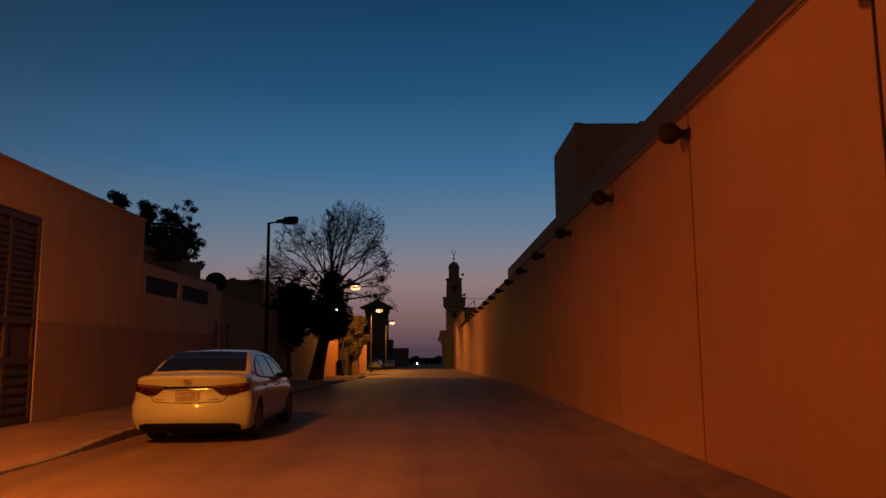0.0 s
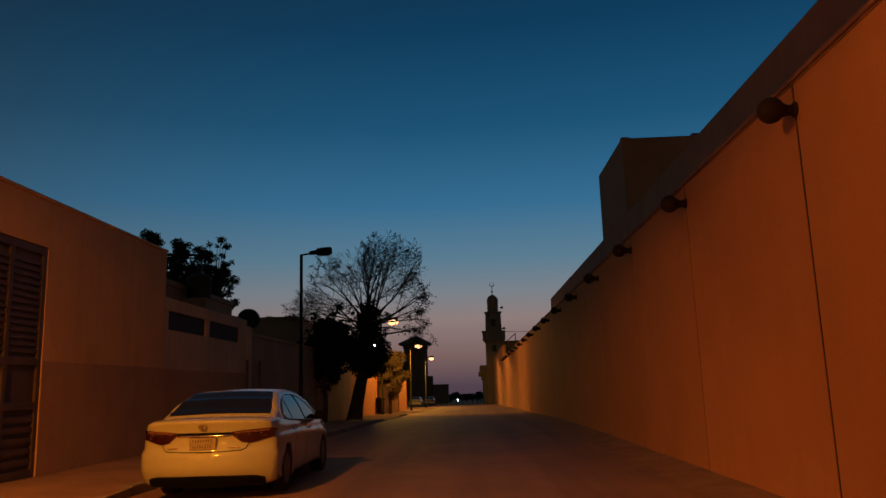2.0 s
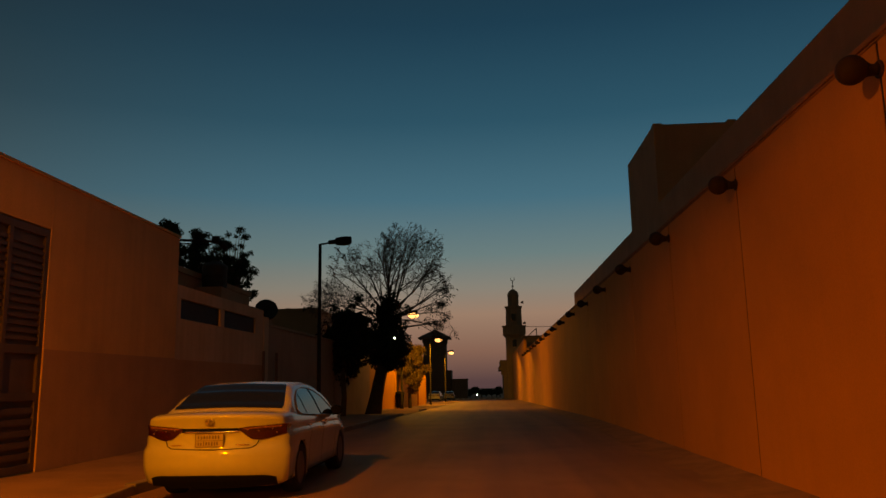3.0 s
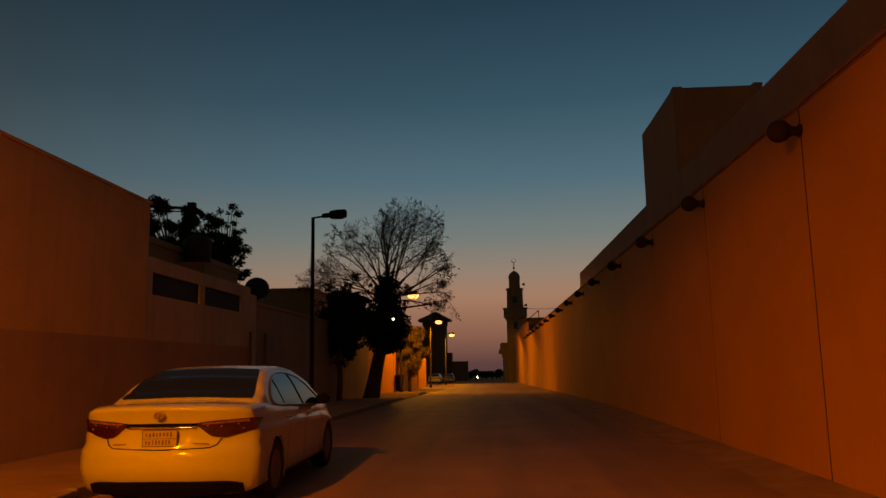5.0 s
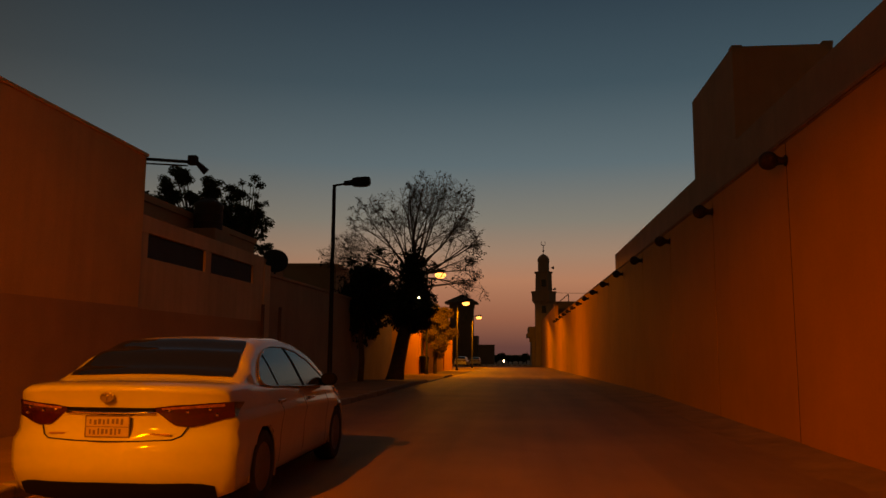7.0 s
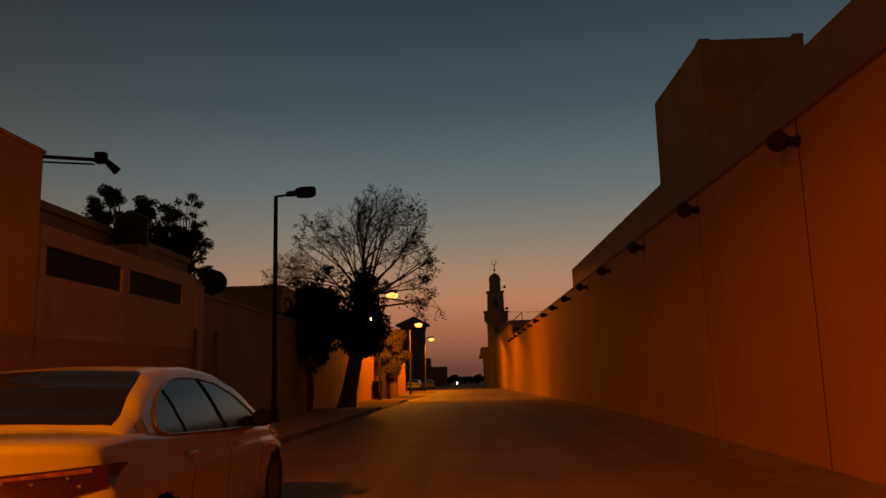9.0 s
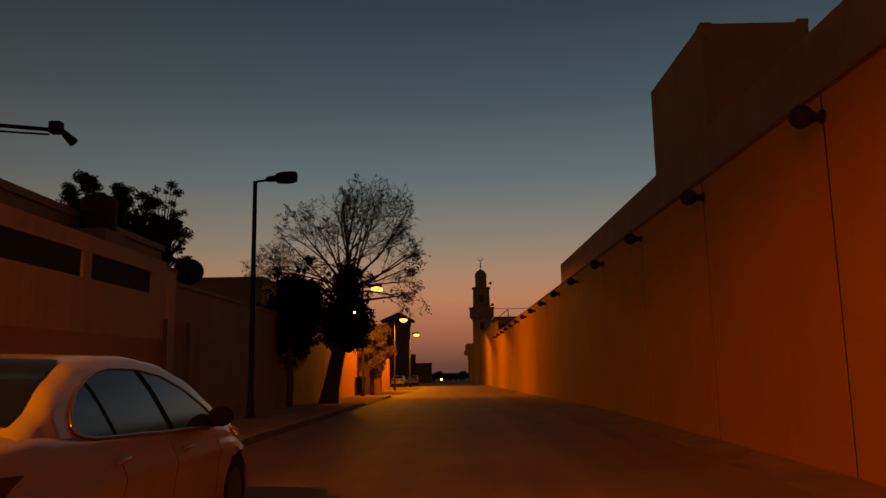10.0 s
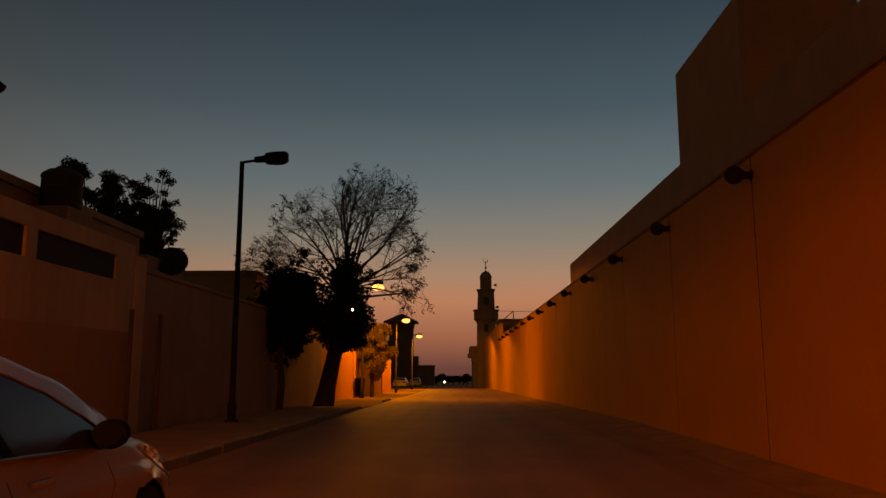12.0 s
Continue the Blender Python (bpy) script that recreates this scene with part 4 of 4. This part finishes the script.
def build_car(m):
    car = empty("car", m)
    tagged(car, "white four-door saloon car parked at the kerb, dusty", "car")
    body = part("body", mesh_from("body", *car_body(), M_CARPAINT, True), car)
    part("roof", mesh_from("roof", *car_cabin(), M_CARPAINT, True), car)
    part("underbody", box(-0.80, 0.80, 0.45, 4.35, 0.17, 0.62, M_BLACKPL, 0.03), car)

    def rear_glass(u, v):
        y = 0.70 + (1.395 - 0.70) * v
        half = (0.745 - 0.15 * v) - 0.02 * max(0, 0.12 - v) * 8
        x = -half + 2 * half * u
        return (x, y - 0.005, roof_z(x, y) + 0.011)
    part("rear_window", mesh_from("rear_window", *grid_patch(32, 28, rear_glass), M_CARGLASS, True), car)

    def wind_screen(u, v):
        y = 3.56 - (3.56 - 2.55) * v
        half = 0.74 - 0.17 * v
        x = half - 2 * half * u
        return (x, y + 0.004, roof_z(x, y) + 0.007)
    part("windscreen", mesh_from("windscreen", *grid_patch(16, 12, wind_screen), M_CARGLASS, True), car)
    TOP = [(1.07, 1.10), (1.11, 1.165), (1.22, 1.245), (1.36, 1.305), (1.58, 1.362), (1.79, 1.382), (2.14, 1.375), (2.49, 1.332), (2.75, 1.25), (3.02, 1.135), (3.17, 1.05), (3.30, 0.965)]
    LOWW = [(1.07, 1.09), (1.10, 1.056), (1.16, 1.036), (1.29, 1.018), (1.68, 1.0), (2.38, 0.967), (3.03, 0.942), (3.30, 0.935)]
    for s in (1, -1):
        # each pane: rear and front edge at the sill, and how far either leans back at the top
        for ya, yb, la, lb, nm in ((1.072, 1.50, 0.0, 0.13, "quarter_window"), (1.545, 2.31, 0.13, 0.19, "side_window"), (2.40, 3.295, 0.20, 0.0, "side_window")):
            def pane(u, v, ya=ya, yb=yb, la=la, lb=lb, s=s):
                y0, y1 = ya - la * v, yb - lb * v
                y = y0 + (y1 - y0) * u
                zt, zb = lerp_table(TOP, y), lerp_table(LOWW, y)
                z = zb + (max(zt, zb + 0.002) - zb) * v
                return (s * (cabin_side(z) + 0.010), y, z)
            v_, f_ = grid_patch(18, 8, pane)
            part(nm, mesh_from(nm, v_, f_ if s > 0 else [q[::-1] for q in f_], M_SIDEGLASS, True), car)
        for y0, lean, wide, nm in ((2.31, 0.19, 0.09, "door_pillar"), (1.50, 0.13, 0.045, "window_divider")):
            def pillar(u, v, y0=y0, lean=lean, wide=wide, s=s):
                y = y0 + wide * u - lean * v
                zt, zb = lerp_table(TOP, y), lerp_table(LOWW, y)
                z = zb + (zt - zb) * v
                return (s * (cabin_side(z) + 0.0115), y, z)
            v_, f_ = grid_patch(2, 8, pillar)
            part(nm, mesh_from(nm, v_, f_ if s > 0 else [q[::-1] for q in f_], M_BLACKPL, True), car, "black window pillar")
        ys = [1.07, 1.075, 1.085, 1.10, 1.13, 1.16, 1.22] + spread(1.29, 3.28, 0.1)
        loop = [(s * (cabin_side(lerp_table(LOWW, y)) + 0.012), y, lerp_table(LOWW, y)) for y in ys]
        loop += [(s * (cabin_side(lerp_table(TOP, y)) + 0.012), y, lerp_table(TOP, y)) for y in ys[::-1]]
        part("window_trim", mesh_from("window_trim", *tube(loop + loop[:1], [0.0085] * (len(loop) + 1), 6, False), M_TRIM, True), car, "dull chrome window surround")
        # mirror, handles, lamps
        v_, f_ = lathe([(0.02, -0.5)] + [(math.sin(math.pi * q / 10) ** 0.7, -math.cos(math.pi * q / 10)) for q in range(3, 10)] + [(0.02, 1.0)], 20)
        v_ = [(x * 0.100 - 0.02 * s * z, z * 0.09, y * 0.075 + 0.012 * z) for x, y, z in v_]
        mir = part("mirror", mesh_from("mirror", v_, f_, M_MIRROR, True), car, m=pose(s * 0.98, 3.12, 1.01))
        part("mirror_glass", mesh_from("mirror_glass", *lathe([(0.005, -0.004), (0.9, -0.004), (0.94, 0.0), (0.9, 0.006)], 20), M_MIRROR, False), mir, m=pose(0, -0.052, 0, 90, 0, 0) @ Matrix.Diagonal((0.088, 0.064, 1.0, 1.0)))
        part("mirror_arm", box(-0.06, 0.06, -0.02, 0.04, -0.10, -0.045, M_BLACKPL, 0.015), mir, m=pose(-s * 0.09, 0, 0.02))
        for hy, hz_ in ((1.47, 0.868), (2.50, 0.838)):
            hx = 0.902 + (0.868 - hz_) * 0.4
            part("door_handle", box(s * hx - 0.018, s * hx + 0.018, hy, hy + 0.19, hz_ - 0.015, hz_ + 0.013, M_CARPAINT, 0.010, True), car)
        for gy_ in (1.55, 2.36, 3.30):
            ring = [q for q in car_ring(gy_) if q[0] > 0.86 and q[1] > 0.28]
            pts = [(s * (x + 0.0005), gy_ + 0.10 * max(0, 0.55 - z), z) for x, z in ring[:10]]
            part("door_gap", mesh_from("door_gap", *tube(pts, [0.0026] * len(pts), 4), M_CARGAP), car)
        # tail lamps: inner on the lid, outer on the wing
        a, b = (0.34, 0.905) if s > 0 else (-0.34, -0.905)
        tl = part("tail_lamp", mesh_from("tail_lamp", *[(v_, f_ if s > 0 else [q[::-1] for q in f_]) for v_, f_ in [on_tail([(0, 0.905), (0.3, 0.925), (1, 0.945)], [(0, 0.885), (0.32, 0.765), (0.5, 0.755), (1, 0.82)], a, b, 0.008)]][0], M_REDLENS, True), car, "red tail lamp")
        part("lamp_lens", mesh_from("lamp_lens", *[(v_, f_ if s > 0 else [q[::-1] for q in f_]) for v_, f_ in [on_tail([(0, 0.906), (1, 0.932)], [(0, 0.890), (1, 0.908)], a + s * 0.07, b - s * 0.06, 0.012)]][0], M_CLEARLENS, True), tl, "clear reversing and turn lens")
        # beads added on the lens to make the tail lamp's glints
        for u_, z_ in ((0.22, 0.885), (0.45, 0.872), (0.72, 0.89), (0.80, 0.845)):
            x_ = a + (b - a) * u_
            bead = lathe([(0.003, -0.012), (0.010, -0.008), (0.014, 0), (0.010, 0.008), (0.003, 0.012)], 10)
            part("reflector", mesh_from("reflector", *bead, M_CHROME, True), tl, "chrome bead placed for a glint", m=pose(x_, rear_y(x_, z_) - 0.012, z_))

        def wing_lamp(u, v, s=s):
            y = 0.02 + 0.40 * u
            zt, zb = 0.945 - 0.02 * u, 0.82 + 0.10 * u
            z = zb + (zt - zb) * v
            ring = car_ring(y)
            x = max(q[0] for q in ring if q[1] >= z - 0.05) if z > 0.6 else 0.9
            for (xa, za), (xb, zb_) in zip(ring[:-1], ring[1:]):
                if za <= z <= zb_ and zb_ > za:
                    x = xa + (xb - xa) * (z - za) / (zb_ - za)
            p = car_place(x, y, z)
            return (s * (p[0] + 0.006), p[1], p[2])
        v_, f_ = grid_patch(8, 4, wing_lamp)
        part("wing_lamp", mesh_from("wing_lamp", v_, f_ if s > 0 else [q[::-1] for q in f_], M_REDLENS, True), car, "red lamp wrapping round the wing")

        def head_lamp(u, v, s=s):
            y = 3.72 + 0.80 * u
            zt = lerp_table(DECK, y) - 0.055
            zb = zt - 0.02 - 0.13 * u ** 0.6
            z = zb + (zt - zb) * v
            ring = car_ring(y)
            x = 0.85
            for (xa, za), (xb, zb_) in zip(ring[:-1], ring[1:]):
                if za <= z <= zb_ and zb_ > za:
                    x = xa + (xb - xa) * (z - za) / (zb_ - za)
            p = car_place(x, y, z)
            return (s * (p[0] + 0.006), p[1], p[2] + 0.004)
        v_, f_ = grid_patch(12, 5, head_lamp)
        hl = part("headlamp", mesh_from("headlamp", v_, f_ if s > 0 else [q[::-1] for q in f_], M_HEADLENS, True), car, "clear headlamp")
        # more added beads, for sparkle along the headlamp
        for u_, w_ in ((0.12, 0.6), (0.34, 0.85), (0.48, 0.62), (0.60, 0.4), (0.74, 0.7), (0.88, 0.3)):
            bead = lathe([(0.004, -0.014), (0.012, -0.009), (0.016, 0), (0.012, 0.009), (0.004, 0.014)], 10)
            part("reflector", mesh_from("reflector", *bead, M_CHROME, True), hl, "chrome bead placed for a glint", m=Matrix.Translation(Vector(head_lamp(u_, w_))))
        for wy in WHEELS:
            arc_ = [(s * 0.893, wy + (ARCH + 0.004) * math.cos(radians(q)), 0.33 + (ARCH + 0.004) * math.sin(radians(q))) for q in range(-22, 203, 9)]
            part("arch_lip", mesh_from("arch_lip", *tube(arc_, [0.012] * len(arc_), 6), M_CARPAINT, True), car)
        for wy in WHEELS:
            wheel_part(car, s * 0.79, wy)
    # tail: chrome strip, plate recess, plate, badge, lower valance
    part("lid_trim", mesh_from("lid_trim", *on_tail([(0, 0.905), (0.5, 0.907), (1, 0.905)], [(0, 0.880), (0.5, 0.872), (1, 0.880)], -0.36, 0.36, 0.014), M_BLACKPL, True), car, "dark trim bar above the plate")
    strip = [(x, rear_y(x, 0.862) - 0.012, 0.862 + 0.03 * x * x) for x in spread(-0.36, 0.36, 0.06)]
    part("lid_chrome", mesh_from("lid_chrome", *tube(strip, [0.013] * len(strip), 12), M_CHROME, True), car, "rounded chrome strip")
    part("valance", mesh_from("valance", *on_tail([(0, 0.30), (0.08, 0.335), (0.5, 0.345), (0.92, 0.335), (1, 0.30)], [(0, 0.2), (0.5, 0.17), (1, 0.2)], -0.80, 0.80, 0.008), M_BLACKPL, True), car, "black lower bumper valance")
    part("lid_gap", mesh_from("lid_gap", *tube([(x, rear_y(x, z) - 0.004, z) for x, z in [(-0.60, 0.765), (-0.56, 0.69), (-0.50, 0.665), (-0.25, 0.655), (0, 0.652), (0.25, 0.655), (0.50, 0.665), (0.56, 0.69), (0.60, 0.765)]], [0.006] * 9, 5), M_JOINT), car)
    py = rear_y(0, 0.76) - 0.02
    plate = part("number_plate", box(-0.175, 0.175, py - 0.012, py, 0.685, 0.84, M_PLATE, 0.004), car, "pale number plate with dark bars")
    for x0, x1, z0, z1 in ((-0.178, 0.178, 0.838, 0.846), (-0.178, 0.178, 0.680, 0.688), (-0.180, -0.172, 0.682, 0.844), (0.172, 0.180, 0.682, 0.844), (-0.173, 0.173, 0.758, 0.763)):
        part("plate_frame", box(x0, x1, py - 0.0155, py - 0.006, z0, z1, M_INK), plate, "dark plate border")
    rb = random.Random(3)
    for zz in (0.70, 0.775):
        x = -0.145
        while x < 0.13:
            w = rb.uniform(0.010, 0.022)
            part("plate_bar", box(x, x + w, py - 0.0145, py - 0.011, zz + rb.uniform(0, 0.008), zz + rb.uniform(0.035, 0.05), M_INK), plate)
            x += w + rb.uniform(0.012, 0.022)
    v, f = lathe([(0.050, -0.006), (0.056, -0.006), (0.058, 0.0), (0.054, 0.006), (0.048, 0.003)], 24)
    v = [(x, z - 0.02, y * 0.72) for x, y, z in v]
    v2, f2 = tube([(-0.05, -0.02, 0.012), (0, -0.03, 0.018), (0.05, -0.02, 0.012)], [0.006] * 3, 6)
    v3, f3 = tube([(0, -0.024, 0.03), (0, -0.03, 0), (0, -0.024, -0.03)], [0.006] * 3, 6)
    part("badge", mesh_from("badge", *join((v, f), (v2, f2), (v3, f3)), M_TRIM, True), car, "oval chrome badge", m=pose(0, rear_y(0, 0.985) - 0.005, 0.985))
    for x0, w in ((-0.50, 0.16), (0.31, 0.18)):
        part("name_badge", box(x0, x0 + w, rear_y(x0 + w / 2, 0.70) - 0.012, rear_y(x0 + w / 2, 0.70) - 0.002, 0.695, 0.712, M_CHROME, 0.002), car, "small chrome bar badge")
    return car


CAR = build_car(pose(-3.85, 11.98, 0.01, 0, 0, 0.3))
c = copy_thing(CAR, pose(-8.0, 137.5, road_z(137.5), 0, 0, 0))
c["label"] = "pale saloon car parked far down the street"
c = copy_thing(CAR, pose(-9.2, 119.0, road_z(119), 0, 0, -3))
c["label"] = "pale saloon car parked beside the far wall"

# ---- the mosque and the far end ----
mn = empty("minaret", pose(3.86, 136.5, road_z(136)))
tagged(mn, "stone minaret with two balconies, a dome and a crescent finial", "minaret")
BZ = -road_z(136)


def shaft(w0, w1, z0, z1, sides=8):
    a = [(w0 * 0.5 / math.cos(math.pi / sides) * math.cos(math.pi / sides + 2 * math.pi * k / sides), w0 * 0.5 / math.cos(math.pi / sides) * math.sin(math.pi / sides + 2 * math.pi * k / sides), z0) for k in range(sides)]
    b = [(x * w1 / w0, y * w1 / w0, z1) for x, y, _ in a]
    fs = [(k, (k + 1) % sides, sides + (k + 1) % sides, sides + k) for k in range(sides)] + [tuple(range(sides))[::-1], tuple(sides + k for k in range(sides))]
    return a + b, fs


def stone(name, *solids, material=M_MOSQUE, smooth=False, label=""):
    return part(name, mesh_from(name, *join(*solids), material, smooth), mn, label)


stone("lower_shaft", shaft(3.0, 3.0, -0.5, 9.0 + BZ, 4))
stone("balcony", shaft(3.0, 3.9, 8.7 + BZ, 9.3 + BZ, 8), shaft(4.0, 4.0, 9.3 + BZ, 10.7 + BZ, 8), shaft(4.25, 4.25, 10.7 + BZ, 10.9 + BZ, 8))
stone("middle_shaft", shaft(2.85, 2.7, 10.9 + BZ, 14.0 + BZ, 8))
stone("upper_balcony", shaft(2.95, 3.1, 14.0 + BZ, 14.3 + BZ, 8))
stone("lantern", shaft(1.9, 1.9, 14.3 + BZ, 16.1 + BZ, 12), smooth=False)
stone("dome", lathe([(1.0, 16.05 + BZ), (1.02, 16.2 + BZ), (0.96, 16.6 + BZ), (0.78, 16.95 + BZ), (0.5, 17.2 + BZ), (0.2, 17.38 + BZ), (0.05, 17.45 + BZ)], 20), smooth=True)
fin = [lathe([(0.05, 17.4 + BZ), (0.06, 17.75 + BZ), (0.20, 17.95 + BZ), (0.06, 18.15 + BZ), (0.05, 18.45 + BZ), (0.13, 18.55 + BZ), (0.05, 18.65 + BZ), (0.03, 18.9 + BZ)], 10)]
arc = [(0.36 * math.cos(a), 0, 19.26 + BZ + 0.36 * math.sin(a)) for a in [radians(-250 + 20 * i) for i in range(17)]]
fin.append(tube(arc, [0.01 + 0.055 * math.sin(math.pi * i / 16) for i in range(17)], 6))
stone("finial", *fin, material=M_STEEL)
for z, zz in ((11.7, 12.9), (7.2, 8.4)):
    stone("opening", shaft(0.75, 0.75, z + BZ, zz + BZ, 4), material=M_WINDOW)
for o in mn.children:
    if o.name.startswith("opening"):
        o.location = (-0.05, -1.15, 0)
stone("loudspeaker", tube([(1.3, -0.3, 15.0 + BZ), (1.75, -0.4, 15.0 + BZ)], [0.08, 0.28], 10), material=M_STEEL)
stone("loudspeaker", tube([(1.5, -0.9, 11.2 + BZ), (1.9, -1.2, 11.3 + BZ)], [0.08, 0.25], 10), material=M_STEEL)

cable = part("overhead_cable", mesh_from("overhead_cable", *tube([(5.6, 136.2, 10.75), (8.0, 136.0, 10.62), (11.2, 135.8, 10.6), (16, 135.5, 10.9)], [0.035] * 4, 6), M_STEEL, True))
tagged(cable, "thin dark cable strung from the minaret", "cable")
mq = empty("mosque", pose(1.15, 137.5, road_z(137)))
tagged(mq, "low stone mosque hall with a projecting ledge", "mosque")
part("hall", box(0.6, 14, 0, 16, -0.5, 4.9 + BZ, M_MOSQUE, 0.03), mq)
part("ledge", box(-0.15, 3.0, -0.3, 16, 3.2 + BZ, 3.9 + BZ, M_MOSQUE, 0.03), mq)
part("stepped_parapet", box(0.1, 3.0, -0.1, 16, 3.9 + BZ, 5.0 + BZ, M_MOSQUE, 0.03), mq)
part("ledge_bracket", box(0.2, 0.6, -0.1, 0.4, 2.4 + BZ, 3.2 + BZ, M_MOSQUE, 0.03), mq)

tw = empty("tower_house", pose(-14.9, 200, road_z(200)))
tagged(tw, "dark house with a hipped-roof stair tower", "house")
TZ = -road_z(200)
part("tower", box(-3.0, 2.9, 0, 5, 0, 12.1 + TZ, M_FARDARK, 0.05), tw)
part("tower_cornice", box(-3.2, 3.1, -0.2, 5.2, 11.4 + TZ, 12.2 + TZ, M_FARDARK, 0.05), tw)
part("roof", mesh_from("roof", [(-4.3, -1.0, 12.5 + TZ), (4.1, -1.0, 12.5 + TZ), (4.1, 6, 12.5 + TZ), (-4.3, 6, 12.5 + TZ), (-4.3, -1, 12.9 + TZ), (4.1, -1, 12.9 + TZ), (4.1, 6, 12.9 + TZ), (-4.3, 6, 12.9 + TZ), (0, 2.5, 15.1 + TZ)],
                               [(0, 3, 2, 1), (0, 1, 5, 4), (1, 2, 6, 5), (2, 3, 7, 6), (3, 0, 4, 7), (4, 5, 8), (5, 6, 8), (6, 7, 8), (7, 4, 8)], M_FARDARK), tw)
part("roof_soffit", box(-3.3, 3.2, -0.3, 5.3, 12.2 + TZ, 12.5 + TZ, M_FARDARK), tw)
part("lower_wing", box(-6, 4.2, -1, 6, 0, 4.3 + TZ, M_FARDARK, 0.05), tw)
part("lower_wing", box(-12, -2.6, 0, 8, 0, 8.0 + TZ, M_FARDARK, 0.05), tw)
for wx in (-1.2, 1.0):
    part("window", box(wx - 0.5, wx + 0.5, -0.04, 0.05, 8.2 + TZ, 10.2 + TZ, M_WINDOW), tw)
ob = empty("house", pose(-10.4, 196, road_z(196)))
tagged(ob, "low dark flat-roofed house at the end of the street", "house")
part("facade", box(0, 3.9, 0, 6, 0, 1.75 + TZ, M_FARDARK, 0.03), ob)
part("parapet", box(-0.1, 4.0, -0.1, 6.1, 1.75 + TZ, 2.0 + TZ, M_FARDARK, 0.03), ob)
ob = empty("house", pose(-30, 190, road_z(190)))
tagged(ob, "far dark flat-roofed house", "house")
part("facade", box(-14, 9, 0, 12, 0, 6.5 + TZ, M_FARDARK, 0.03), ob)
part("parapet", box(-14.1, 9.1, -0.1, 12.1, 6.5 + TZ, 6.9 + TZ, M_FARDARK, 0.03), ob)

rng = random.Random(9)
for x, y, h in ((-4.6, 205, 3.4), (-3.2, 214, 2.2), (-2.0, 215, 2.3), (-0.4, 208, 2.2), (0.8, 216, 2.1), (1.8, 212, 3.3), (3.8, 214, 2.9), (5.6, 216, 2.8), (-6.4, 216, 2.2), (-8.2, 218, 2.2)):
    leafy_tree("tree", "far dark tree at the end of the street", x, y, [(0, 0, 0), (0, 0, h * 0.3), (0, 0, h * 0.45)],
               blobs_in(rng, 10, 0, 0, h * 0.66, 1.1, 1.0, h * 0.26, 0.4, 0.7), 1300, 0.32, M_LEAF, int(rng.random() * 999))

# light dot in place of distant car headlamps; the post is only added support
fr = empty("far_lamp", pose(-3.6, 170, road_z(170)))
tagged(fr, "white light for far car headlamps, on an added post", "lamp")
v, f = tube([(0, 0, 0), (0, 0, 0.62)], [0.05, 0.04], 8)
part("post", mesh_from("post", v, f, M_POLE, True), fr)
v, f = lathe([(0.02, 0.6)] + [(0.15 * math.sin(math.pi * i / 8), 0.8 - 0.2 * math.cos(math.pi * i / 8)) for i in range(1, 8)] + [(0.02, 1.0)], 12)
part("bulb", mesh_from("bulb", v, f, M_FARLIGHT, True), fr)

# painted kerb across the end of the street
kb = empty("kerb_end")
tagged(kb, "kerb across the street's end with worn white blocks", "kerb", kind="structure")
for k in range(34):
    x = -13.5 + k * 0.5
    part("kerb_block", box(x, x + 0.49, 145.0, 145.3, road_z(145) - 0.1, road_z(145) + 0.13, M_KERB_WHITE if k % 2 else M_KERB, 0.02), kb)

# ---- kerb stones along the west pavement ----
kerb = empty("kerb")
tagged(kerb, "worn concrete kerb stones along the pavement", "kerb", kind="structure")
rk = random.Random(4)
me_kerb = None
for y in spread(-20, 130, 0.75)[:-1]:
    if me_kerb is None:
        ob = part("kerb_stone", box(-0.16, 0.0, 0.006, 0.744, -0.18, 0.14, M_KERB, 0.022), kerb)
        me_kerb = ob.data
    else:
        ob = part("kerb_stone", me_kerb, kerb)
    ob.matrix_basis = pose(kerb_x(y) + rk.uniform(-0.008, 0.008), y, road_z(y) - 0.11 * (1 - ramp(y)) + rk.uniform(-0.012, 0.01), math.degrees(math.atan2(road_z(y + 0.75) - road_z(y) + 0.11 * (ramp(y + 0.75) - ramp(y)), 0.75)), 0, rk.uniform(-0.6, 0.6) - math.degrees(math.atan2(kerb_x(y + 0.75) - kerb_x(y), 0.75)))
